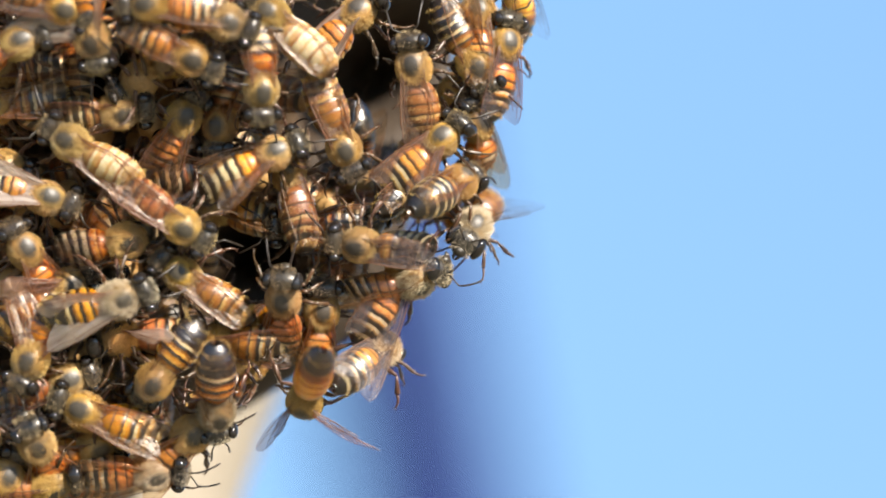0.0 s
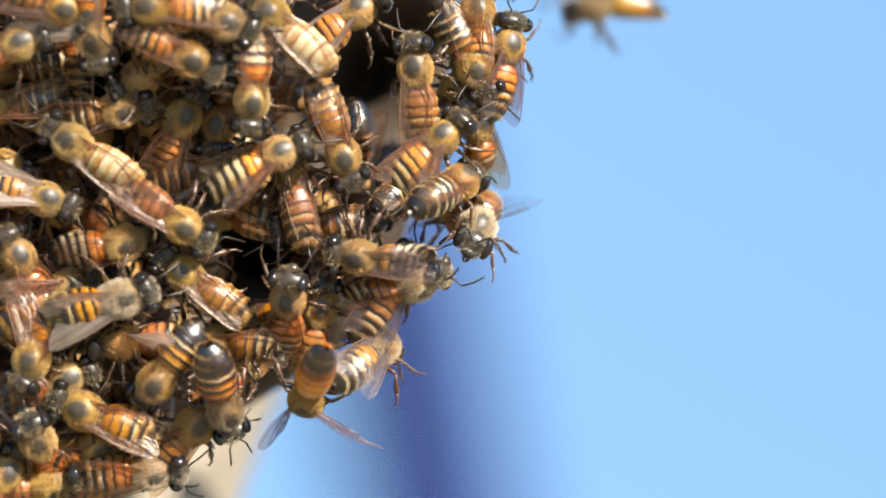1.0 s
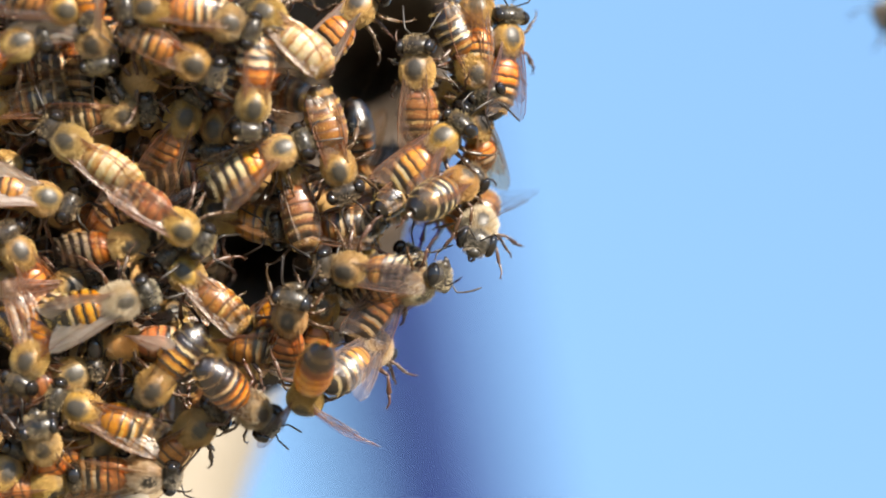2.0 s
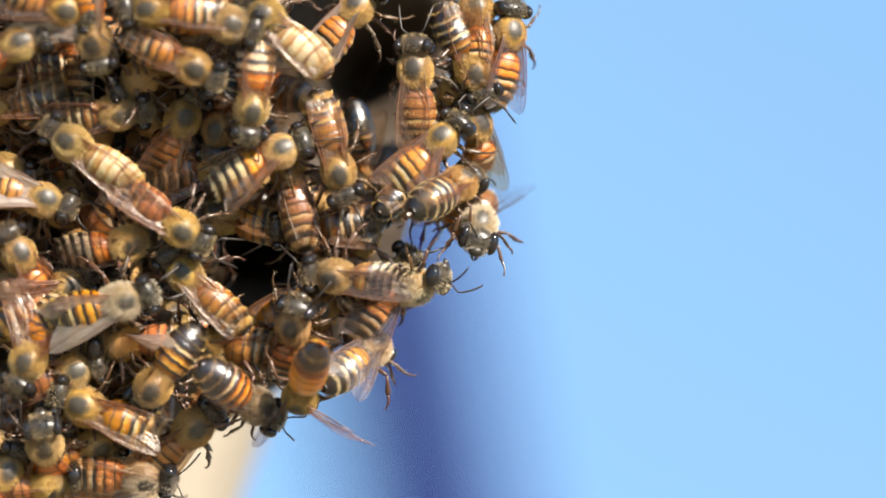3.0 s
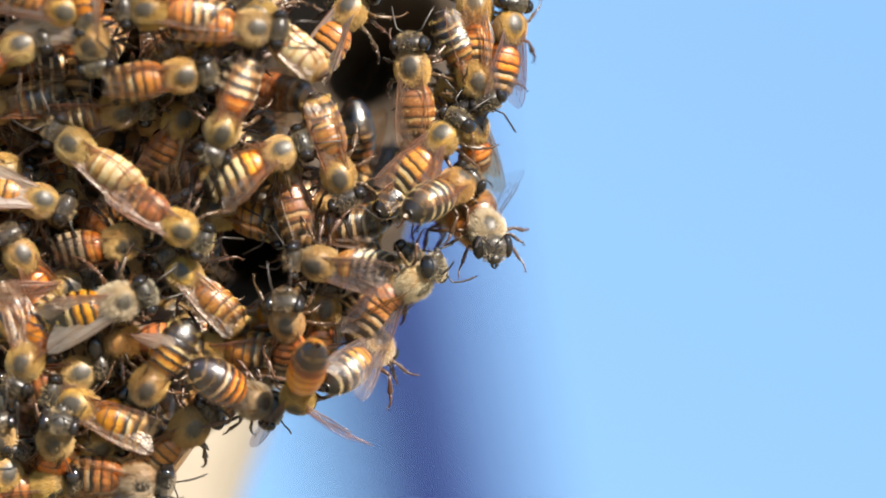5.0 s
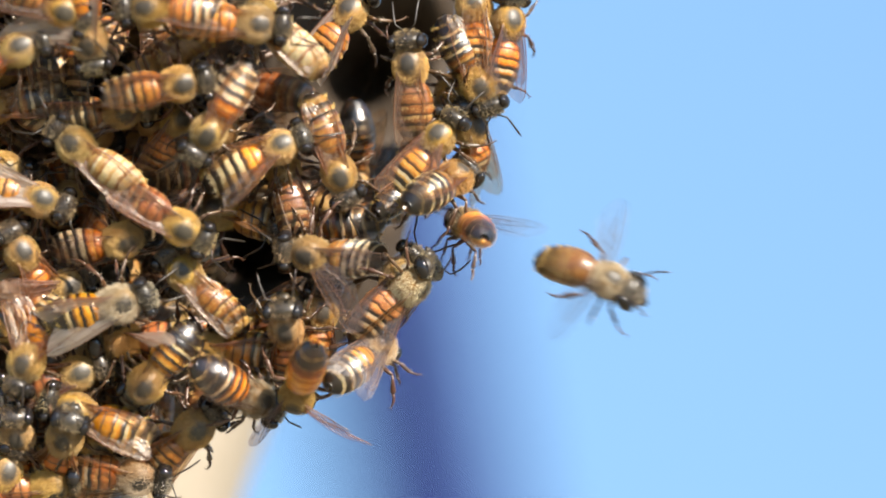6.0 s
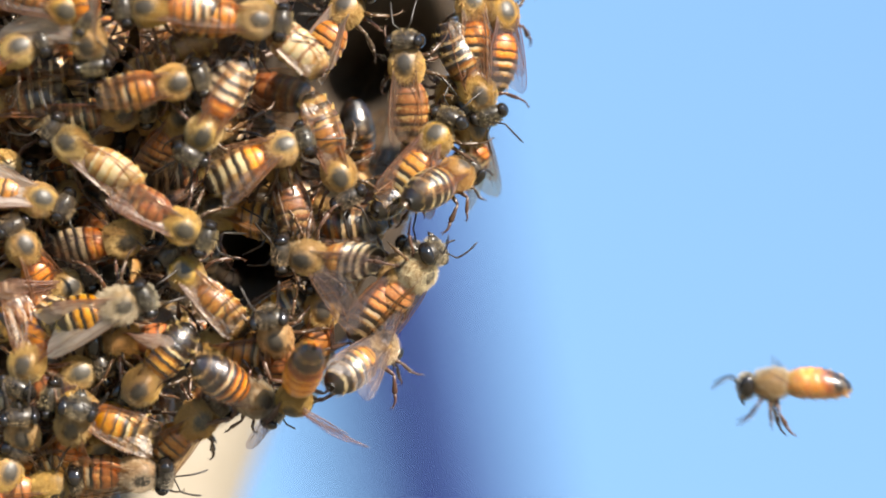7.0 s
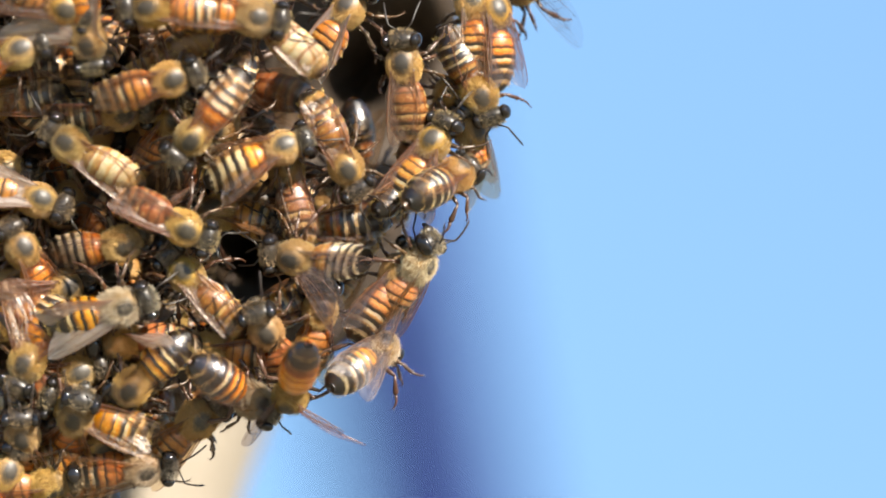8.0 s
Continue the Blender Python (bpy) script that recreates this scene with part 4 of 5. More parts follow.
    creep(12, 4.20, 0, -8, (0, -39.57, 11.37, 145.0), (0.5, -39.48, 11.37, 143.5), (1, -39.48, 11.37, 143.5), (1.5, -39.56, 11.27, 143.5), (3, -39.47, 11.27, 142.9), (3.5, -39.37, 11.11, 143.0), (4, -39.36, 11.02, 141.4), (4.5, -39.27, 10.92, 141.6), (6, -39.00, 11.02, 139.9), (6.5, -39.10, 11.02, 140.7), (7, -39.37, 11.11, 143.0), (7.5, -39.46, 11.11, 144.7), (8, -39.55, 11.11, 144.7))
    creep(13, 3.60, 0, -15, (0, -17.91, 10.16, 25.1), (0.5, -17.52, 10.06, 24.3), (1, -17.34, 10.15, 24.7), (1.5, -17.25, 10.25, 24.7), (3, -17.25, 10.34, 25.4), (3.5, -17.25, 10.15, 25.0), (4, -17.33, 9.70, 23.0), (4.5, -17.34, 9.87, 23.2), (6, -17.35, 10.82, 24.9), (6.5, -17.17, 10.99, 25.3), (7, -17.07, 10.63, 22.3), (7.5, -17.16, 10.63, 20.3), (8, -17.07, 10.73, 20.3))
    creep(14, -0.50, 0, 10, (0, -24.07, 8.43, 7.0), (1.5, -24.30, 8.70, 6.8), (3, -24.28, 8.59, 3.4), (4.2, -24.31, 8.76, 5.7), (5.7, -24.11, 8.63, 5.1), (7, -24.22, 8.52, 3.6), (8, -24.18, 8.63, 5.0))
    creep(15, 2.60, 0, 0, (0, -10.55, 10.78, -66.8), (0.5, -10.81, 10.14, -69.6), (1, -10.63, 9.86, -68.6), (1.5, -11.15, 9.12, -73.1), (3, -11.14, 8.29, -73.1), (3.5, -10.96, 8.01, -72.0), (4, -11.06, 7.82, -72.1), (4.5, -11.15, 7.82, -72.1), (6, -11.09, 8.01, -68.6), (6.5, -11.09, 8.01, -68.3), (7, -11.09, 8.01, -68.3), (7.5, -11.00, 8.29, -67.6), (8, -10.32, 8.74, -60.9))
    creep(16, 1.44, 12, -10, (0, -3.14, 19.49, 100.5), (0.5, -2.96, 19.30, 96.2), (1, -2.96, 19.30, 96.2), (1.5, -2.68, 19.03, 94.0), (3, -2.96, 19.12, 93.0), (3.5, -2.96, 19.02, 94.0), (4, -3.24, 19.21, 96.3), (4.5, -3.24, 19.21, 95.2), (6, -3.51, 19.57, 96.5), (6.5, -3.69, 19.57, 95.2), (7, -3.88, 19.57, 94.5), (7.5, -4.16, 19.67, 96.3), (8, -4.16, 19.67, 95.8))
    creep(18, -0.87, 0, 0, (0, 3.52, 19.73, -60.0), (1.5, 3.52, 19.12, -62.0), (3.5, 3.28, 19.00, -63.0), (4.5, 3.40, 18.52, -62.0), (6, 3.83, 17.67, -62.0), (7, 3.76, 16.82, -64.0), (8, 3.95, 16.58, -62.0))
    creep(19, -1.83, 0, 25, (0, 6.62, 21.99, 82.0), (0.5, 6.90, 21.53, 82.0), (1, 6.99, 21.81, 78.9), (1.5, 6.81, 22.08, 84.9), (3, 7.09, 23.11, 81.9), (3.5, 7.18, 23.30, 82.0), (4, 7.18, 23.39, 85.0), (4.5, 7.18, 23.58, 80.9), (6, 6.99, 24.32, 82.9), (6.5, 6.90, 24.79, 85.7), (7, 6.33, 25.15, 89.0), (7.5, 6.05, 25.33, 92.0), (8, 5.49, 25.42, 96.5))
    creep(20, -1.93, -10, 0, (0, 3.77, 25.38, 92.0), (3.5, 3.53, 25.74, 92.0), (8, 3.29, 26.34, 94.0))
    creep(21, 0.88, 0, -20, (0, -0.17, 11.63, 44.9), (0.5, -0.22, 11.81, 45.7), (1, -0.04, 11.91, 45.6), (1.5, -0.02, 11.53, 44.0), (3, -0.20, 11.63, 46.3), (3.5, -0.12, 11.55, 48.0), (4, -0.11, 11.76, 50.4), (4.5, -0.05, 11.75, 49.7), (6, -0.50, 11.80, 54.1), (6.5, -0.57, 11.71, 54.6), (7, -0.72, 11.75, 57.7), (7.5, -0.96, 11.40, 58.6), (8, -1.08, 11.23, 60.1))
    creep(22, -2.87, 25, 40, (0, 3.54, 13.60, 100.0), (4, 3.29, 13.35, 100.0), (6, 2.93, 13.11, 98.0), (8, 2.93, 12.74, 96.0))
    creep(23, 0.46, -54, -20, (0, 1.72, 7.12, 32.0), (0.5, 1.72, 7.03, 32.0), (1, 1.82, 7.12, 32.0), (1.5, 1.82, 6.94, 32.0), (3, 1.72, 6.94, 32.0), (3.5, 1.82, 6.66, 32.0), (4, 1.36, 6.66, 32.0), (4.5, 1.45, 6.57, 32.0), (6, 1.26, 7.59, 32.0), (6.5, 1.26, 7.86, 32.0), (7, 1.36, 7.96, 32.0), (7.5, 1.36, 7.96, 32.0), (8, 1.36, 7.96, 32.0))
    creep(77, -4.20, 0, 10, (0, 8.93, 32.48, 200.0), (7.1, 8.93, 31.87, 200.0), (7.6, 8.68, 28.93, 205.0), (8, 8.44, 28.31, 208.0))
    creep(25, 1.41, 10, 60, (0, -2.84, -3.32, 18.0), (1, -2.78, -3.62, 20.0), (3, -2.96, -4.05, 18.0), (3.5, -2.78, -3.68, 22.0), (4.5, -2.96, -3.38, 26.0), (6, -3.38, -3.86, 44.0), (6.5, -3.02, -3.08, 46.0), (7, -2.66, -2.48, 50.0), (8, -2.66, -1.63, 58.0))
    creep(26, 3.83, 0, -20, (0, -8.81, 0.43, 172.0), (0.5, -8.90, 0.05, 172.0), (1, -8.90, -0.87, 172.0), (1.5, -9.17, -1.51, 172.0), (3, -11.47, -2.89, 172.0), (3.5, -11.65, -2.70, 172.0), (4, -12.02, -2.06, 172.0), (4.5, -12.47, -1.97, 172.0), (6, -14.13, -0.50, 172.0), (6.5, -13.95, -0.86, 172.0), (7, -14.40, -0.86, 172.0), (7.5, -14.77, -0.95, 172.0), (8, -15.68, -0.86, 172.0))
    creep(27, 0.20, -5, 10, (0, -16.71, 8.43, 107.0), (0.5, -16.81, 8.43, 107.0), (1, -16.61, 8.53, 107.0), (1.5, -16.52, 8.53, 107.0), (3, -16.72, 8.53, 107.0), (3.5, -16.90, 8.53, 107.0), (4, -17.00, 8.53, 107.0), (4.5, -17.08, 8.63, 107.0), (6, -17.27, 8.92, 107.0), (6.5, -17.36, 8.92, 107.0), (7, -17.27, 8.92, 107.0), (7.5, -17.08, 8.81, 107.0), (8, -16.91, 8.81, 107.0))
    creep(28, -0.78, 0, 0, (0, -15.27, 2.34, 181.7), (1.2, -15.04, 2.11, 183.2), (2.8, -15.12, 2.17, 182.9), (4.2, -15.09, 2.25, 183.0), (5.2, -14.99, 2.20, 182.1), (6.1, -15.07, 2.10, 184.1), (7.1, -14.98, 2.15, 182.0), (8, -14.69, 2.39, 182.0))
    creep(30, -2.13, 0, 30, (0, -24.87, 4.43, 170.0), (0.5, -24.87, 4.34, 170.0), (1, -24.48, 3.97, 170.0), (1.5, -24.11, 3.69, 170.0), (3, -24.01, 3.50, 170.0), (3.5, -24.11, 3.59, 170.0), (4, -24.20, 3.69, 170.0), (4.5, -24.29, 3.87, 170.0), (6, -24.20, 3.97, 170.0), (6.5, -24.20, 3.97, 170.0), (7, -24.29, 3.97, 170.0), (7.5, -24.29, 3.87, 170.0), (8, -24.39, 3.87, 170.0))
    creep(31, 3.60, 0, -15, (0, -42.17, 5.39, -15.0), (0.5, -42.25, 5.30, -15.0), (1, -42.25, 5.30, -15.0), (1.5, -42.35, 5.30, -15.0), (3, -42.52, 5.20, -15.0), (3.5, -42.61, 5.11, -15.0), (4, -42.70, 5.02, -15.0), (4.5, -42.79, 5.02, -15.0), (6, -42.90, 5.20, -15.0), (6.5, -42.89, 5.11, -15.0), (7, -42.99, 5.20, -15.0), (7.5, -42.99, 5.20, -15.0), (8, -43.08, 5.20, -15.0))
    creep(32, 5.00, 0, 10, (0, -27.62, 2.43, -34.7), (0.5, -27.53, 2.43, -33.0), (1, -27.53, 2.43, -33.0), (1.5, -27.62, 2.34, -32.9), (3, -27.80, 2.16, -34.1), (3.5, -27.80, 2.16, -33.0), (4, -27.89, 2.07, -33.5), (4.5, -27.89, 2.16, -31.8), (6, -27.71, 2.25, -31.3), (6.5, -27.71, 2.34, -30.1), (7, -27.61, 2.34, -28.8), (7.5, -27.43, 2.34, -27.9), (8, -27.43, 2.25, -26.8))
    creep(33, 3.00, 5, 25, (0, -33.68, 0.95, 12.0), (0.5, -33.68, 0.77, 12.0), (1, -33.86, 0.67, 12.0), (1.5, -33.68, 0.67, 12.0), (3, -33.40, 0.67, 12.0), (3.5, -33.86, 0.58, 12.0), (4, -34.23, 0.67, 12.0), (4.5, -34.23, 0.67, 12.0), (6, -34.04, 0.95, 12.0), (6.5, -34.04, 0.95, 12.0), (7, -34.04, 1.14, 12.0), (7.5, -34.04, 1.05, 12.0), (8, -34.23, 0.58, 12.0))
    creep(34, 3.00, 20, 20, (0, -44.52, -0.11, 118.0), (0.5, -45.35, -0.57, 118.0), (1, -45.26, -0.85, 118.0), (1.5, -45.26, -0.48, 118.0), (3, -45.17, -0.57, 118.0), (3.5, -44.90, -0.66, 118.0), (4, -44.80, -0.66, 118.0), (4.5, -44.99, -0.85, 118.0), (6, -44.90, -0.48, 118.0), (6.5, -44.80, -0.20, 118.0), (7, -44.71, 0.17, 118.0), (7.5, -44.71, 0.08, 118.0), (8, -44.80, -0.02, 118.0))
    creep(35, 4.00, 10, 10, (0, -43.83, -11.85, -112.0), (0.5, -43.74, -11.85, -112.0), (1, -43.74, -11.85, -112.0), (1.5, -43.83, -11.76, -112.0), (3, -44.11, -11.95, -112.0), (3.5, -44.20, -11.95, -112.0), (4, -44.29, -12.13, -112.0), (4.5, -44.47, -12.04, -112.0), (6, -44.29, -12.13, -112.0), (6.5, -44.29, -12.13, -112.0), (7, -44.20, -12.23, -112.0), (7.5, -44.38, -11.95, -112.0), (8, -44.20, -12.13, -112.0))
    creep(36, 1.00, -10, 20, (0, -40.16, -3.87, 33.0), (0.5, -40.16, -3.96, 33.0), (1, -40.07, -3.96, 33.0), (1.5, -40.07, -3.96, 33.0), (3, -40.26, -4.05, 33.0), (3.5, -40.26, -4.05, 33.0), (4, -40.26, -4.15, 33.0), (4.5, -40.35, -4.15, 33.0), (6, -40.35, -4.05, 33.0), (6.5, -40.44, -4.05, 33.0), (7, -40.44, -4.05, 33.0), (7.5, -40.44, -4.05, 33.0), (8, -40.54, -4.05, 33.0))
    creep(37, 5.00, 0, 15, (0, -34.31, -5.32, 14.0), (0.5, -34.22, -5.23, 14.0), (1, -34.12, -5.23, 14.0), (1.5, -34.12, -5.41, 14.0), (3, -34.03, -5.51, 14.0), (3.5, -34.03, -5.69, 14.0), (4, -34.03, -5.51, 14.0), (4.5, -34.31, -5.51, 14.0), (6, -34.31, -5.79, 14.0), (6.5, -34.40, -6.06, 14.0), (7, -34.31, -5.97, 14.0), (7.5, -34.22, -6.15, 14.0), (8, -34.22, -6.15, 14.0))
    creep(38, 2.00, 0, 70, (0, -34.36, -9.65, -172.4), (1.2, -34.31, -10.08, -173.4), (2.3, -34.29, -10.13, -176.9), (3.5, -34.23, -9.97, -174.9), (4.6, -34.24, -10.00, -175.6), (5.5, -34.18, -9.88, -173.4), (7, -34.33, -9.83, -177.3), (8, -34.37, -9.95, -175.0))
    creep(39, 2.98, 0, 0, (0, -27.82, -2.73, 143.0), (0.5, -27.82, -2.83, 143.0), (1, -27.54, -2.64, 140.6), (1.5, -27.26, -2.73, 136.2), (3, -27.44, -2.73, 132.9), (3.5, -27.44, -2.83, 133.0), (4, -27.72, -3.01, 132.9), (4.5, -27.63, -2.83, 133.0), (6, -27.53, -2.64, 132.1), (6.5, -27.35, -2.64, 132.2), (7, -27.35, -2.64, 131.3), (7.5, -27.26, -2.73, 131.2), (8, -27.35, -2.73, 131.2))
    creep(40, 3.94, 0, -10, (0, -30.70, -14.09, 234.2), (0.5, -30.61, -14.27, 234.3), (1, -30.61, -14.28, 233.9), (1.5, -30.62, -14.50, 232.2), (3, -30.89, -14.74, 234.1), (3.5, -30.87, -14.95, 237.0), (4, -31.05, -15.04, 237.2), (4.5, -31.22, -14.82, 238.9), (6, -31.55, -14.33, 231.5), (6.5, -31.64, -14.31, 232.5), (7, -32.10, -14.62, 231.0), (7.5, -32.48, -14.65, 229.3), (8, -33.10, -14.69, 222.7))
    creep(41, 3.58, -35, -15, (0, -24.08, -17.33, -89.0), (0.5, -23.84, -17.33, -87.0), (1, -23.14, -17.22, -75.0), (1.5, -21.25, -17.27, -54.0), (3, -19.83, -16.70, -35.0), (3.5, -19.71, -16.71, -33.0), (4, -20.07, -16.58, -33.0), (4.5, -20.31, -16.34, -31.0), (6, -19.95, -15.98, -29.0), (7, -19.95, -15.98, -31.0), (8, -20.31, -16.10, -33.0))
    creep(42, 3.66, -50, 0, (0, -14.74, -16.32, 254.0), (0.5, -14.65, -16.23, 254.0), (1, -14.56, -16.14, 254.0), (1.5, -14.56, -16.05, 254.0), (3, -15.20, -15.86, 254.0), (3.5, -15.38, -16.05, 254.0), (4, -14.92, -15.86, 254.0), (4.5, -15.29, -15.86, 254.0), (6, -15.56, -15.77, 254.0), (6.5, -15.75, -15.77, 254.0), (7, -15.84, -16.04, 254.0), (7.5, -15.93, -15.95, 254.0), (8, -16.30, -15.76, 254.0))
    creep(43, 0.30, -5, 10, (0, -4.35, -2.95, 57.0), (0.5, -4.54, -2.77, 57.0), (1, -4.63, -2.77, 57.0), (1.5, -4.81, -3.05, 57.0), (3, -5.09, -3.04, 57.0), (3.5, -5.18, -2.95, 57.0), (4, -5.18, -3.04, 57.0), (4.5, -5.09, -2.95, 57.0), (6, -4.63, -2.95, 57.0), (6.5, -4.63, -2.39, 57.0), (7, -4.72, -2.49, 57.0), (7.5, -4.72, -2.49, 57.0), (8, -4.72, -2.49, 57.0))
    creep(44, 3.34, 38, -5, (0, -17.01, -5.35, 89.8), (0.5, -16.91, -5.44, 89.8), (1, -16.52, -5.35, 86.4), (1.5, -16.44, -6.26, 84.3), (3, -16.00, -8.24, 77.7), (3.5, -16.18, -8.00, 82.0), (4, -16.45, -7.29, 89.8), (4.5, -16.56, -7.46, 93.4), (6, -16.72, -8.54, 97.9), (6.5, -16.98, -8.94, 104.3), (7, -17.82, -9.44, 108.1), (7.5, -18.05, -9.40, 115.5), (8, -18.84, -8.73, 116.4))
    creep(45, -1.26, 0, 30, (0, -21.39, -8.93, 200.0), (8, -21.63, -8.44, 204.0))
    creep(46, 0.00, -42, -15, (0, -6.53, -10.69, 38.0), (0.5, -6.53, -10.60, 38.0), (1, -6.63, -10.51, 38.0), (1.5, -7.18, -10.60, 38.0), (3, -7.55, -10.69, 38.0), (3.5, -7.55, -10.69, 38.0), (4, -7.46, -10.78, 38.0), (4.5, -7.37, -10.69, 38.0), (6, -7.00, -10.60, 38.0), (6.5, -6.81, -10.42, 38.0), (7, -6.81, -10.60, 38.0), (7.5, -6.72, -10.69, 38.0), (8, -6.72, -10.69, 38.0))
    creep(47, -0.00, 20, 10, (0, -13.03, -6.72, 82.9), (1.1, -13.25, -6.36, 77.6), (2.4, -13.03, -6.35, 78.6), (3.5, -13.24, -6.75, 78.1), (4.5, -12.78, -6.43, 79.8), (6, -13.12, -6.70, 83.0), (7.4, -13.02, -6.51, 78.6), (8, -13.20, -6.56, 80.0))
    creep(49, 3.52, 42, 0, (0, -43.19, -20.78, 112.1), (0.5, -43.32, -20.69, 111.3), (1, -43.12, -20.42, 111.4), (1.5, -42.83, -20.75, 106.8), (3, -42.34, -20.83, 95.1), (3.5, -42.44, -20.74, 95.0), (4, -41.70, -20.47, 87.5), (4.5, -41.50, -20.35, 80.5), (6, -40.19, -20.04, 68.6), (6.5, -39.77, -19.44, 72.3), (7, -39.29, -18.80, 72.8), (7.5, -39.30, -18.36, 67.1), (8, -39.02, -17.84, 69.6))
    creep(50, 2.85, 0, 0, (0, -38.16, -17.29, 156.0), (0.5, -38.34, -17.29, 156.0), (1, -38.25, -17.29, 156.0), (1.5, -38.44, -17.29, 156.0), (3, -38.16, -16.82, 156.0), (3.5, -38.89, -16.92, 156.0), (4, -38.89, -16.92, 156.0), (4.5, -38.80, -16.54, 156.0), (6, -39.17, -17.38, 156.0), (6.5, -39.08, -17.29, 156.0), (7, -38.98, -17.10, 156.0), (7.5, -39.17, -17.10, 156.0), (8, -39.17, -17.10, 156.0))
    creep(51, 1.67, 10, 20, (0, -26.84, -19.76, 40.0), (0.5, -26.56, -19.38, 40.0), (1, -26.37, -18.83, 40.0), (1.5, -26.37, -19.01, 40.0), (3, -26.64, -19.11, 40.0), (3.5, -26.92, -19.01, 40.0), (4, -26.92, -18.92, 40.0), (4.5, -27.11, -18.92, 40.0), (6, -26.55, -19.20, 40.0), (6.5, -26.37, -18.83, 40.0), (7, -26.18, -18.18, 40.0), (7.5, -26.18, -18.28, 40.0), (8, -26.18, -18.18, 40.0))
    creep(52, 1.06, 0, 30, (0, -30.94, -23.92, 0.4), (0.5, -31.32, -23.92, 0.6), (1, -31.13, -23.83, 1.3), (1.5, -31.41, -23.92, 0.1), (3, -32.16, -24.48, -5.5), (3.5, -32.16, -24.48, -4.0), (4, -32.07, -24.48, -4.0), (4.5, -32.26, -24.57, -5.4), (6, -32.71, -24.38, -8.4), (6.5, -32.62, -24.29, -5.4), (7, -32.53, -24.01, -4.0), (7.5, -32.14, -23.64, 1.2), (8, -32.05, -23.36, 2.3))
    creep(53, 2.11, 0, 20, (0, -46.72, -24.34, 60.1), (0.9, -46.63, -24.02, 61.0), (2.4, -46.87, -23.82, 59.0), (3.4, -46.72, -23.96, 62.1), (4.6, -46.80, -24.03, 59.9), (5.5, -46.79, -23.98, 61.4), (6.5, -46.80, -23.93, 62.1), (7.8, -46.44, -24.08, 60.3), (8, -46.72, -23.90, 60.0))
    creep(54, 0.96, 0, 60, (0, -41.93, -25.06, 11.1), (1.2, -42.03, -25.08, 11.7), (2.7, -41.97, -24.96, 9.9), (4.2, -42.07, -25.04, 10.8), (5.3, -42.13, -25.16, 8.6), (6.8, -41.96, -25.31, 10.4), (8, -42.02, -25.01, 10.0))
    creep(55, 1.99, 0, 0, (0, -40.10, -14.02, 14.0), (0.5, -40.10, -13.92, 14.0), (1, -40.10, -13.83, 14.0), (1.5, -39.91, -13.64, 14.0), (3, -39.45, -13.09, 14.0), (3.5, -39.45, -13.09, 14.0), (4, -39.27, -13.28, 14.0), (4.5, -38.99, -13.28, 14.0), (8, -38.99, -13.28, 14.0))
    creep(56, -3.01, 0, 10, (0, -34.58, -13.64, 118.6), (0.9, -34.76, -13.62, 117.5), (2.1, -34.69, -13.56, 120.5), (3.6, -34.83, -13.64, 122.2), (5, -34.72, -13.40, 119.1), (6.5, -34.97, -13.53, 118.9), (8, -34.47, -13.38, 120.0))
    creep(57, 0.91, 0, -30, (0, -24.54, -9.81, 178.0), (0.5, -24.54, -9.91, 178.0), (1, -24.82, -9.72, 178.0), (1.5, -24.82, -9.91, 178.0), (3, -25.10, -10.28, 178.0), (3.5, -24.91, -10.46, 178.0), (4, -24.91, -10.84, 178.0), (4.5, -25.10, -10.65, 178.0), (8, -25.10, -10.65, 178.0))
    creep(58, -0.32, 0, 140, (0, -20.58, -12.20, 42.1), (1.2, -20.53, -12.01, 40.8), (2.7, -20.46, -12.18, 43.1), (3.9, -20.59, -12.01, 39.5), (5.1, -20.53, -12.14, 39.6), (6.5, -20.54, -12.16, 40.3), (8, -20.49, -12.17, 40.0))
    creep(60, 3.16, 0, 160, (0, -32.31, 18.00, 211.3), (1, -32.26, 18.19, 211.6), (2.4, -32.25, 18.05, 214.8), (3.8, -32.23, 18.29, 212.8), (4.9, -32.28, 18.00, 214.3), (6.2, -31.99, 18.23, 214.6), (7.3, -32.06, 18.40, 211.2), (8, -32.22, 18.04, 215.0))
    creep(62, 0.50, 10, 20, (0, -23.80, 13.17, 259.8), (1, -23.84, 13.26, 259.4), (2.3, -24.04, 12.83, 259.3), (3.2, -23.88, 12.71, 259.2), (4.7, -23.93, 13.14, 261.0), (5.8, -23.78, 12.83, 258.5), (7.2, -23.78, 13.00, 258.8), (8, -23.56, 13.03, 260.0))
    creep(66, 7.74, 0, 0, (0, -30.91, 25.66, 178.8), (1.1, -30.80, 25.38, 180.3), (2.2, -30.71, 25.33, 180.4), (3.8, -30.78, 25.11, 179.2), (5.2, -30.90, 25.12, 179.0), (6.6, -30.90, 25.43, 179.7), (7.9, -30.86, 25.23, 182.5), (8, -30.66, 25.33, 180.0))
    creep(67, 7.74, 0, 10, (0, -40.08, 25.43, -21.9), (1.5, -40.02, 25.42, -18.6), (2.7, -39.89, 25.32, -16.0), (3.7, -40.09, 25.24, -17.4), (5.2, -40.10, 25.21, -22.5), (6.2, -40.10, 25.18, -24.8), (7.6, -39.90, 25.50, -22.3), (8, -39.98, 25.42, -20.0))
    creep(70, 1.00, 0, 10, (0, -46.84, 8.73, -22.4), (1.1, -46.96, 8.74, -20.4), (2.4, -46.82, 8.53, -16.8), (3.8, -46.87, 8.28, -21.0), (5.3, -46.86, 8.32, -22.1), (6.8, -46.91, 8.69, -21.5), (8, -46.89, 8.55, -20.0))
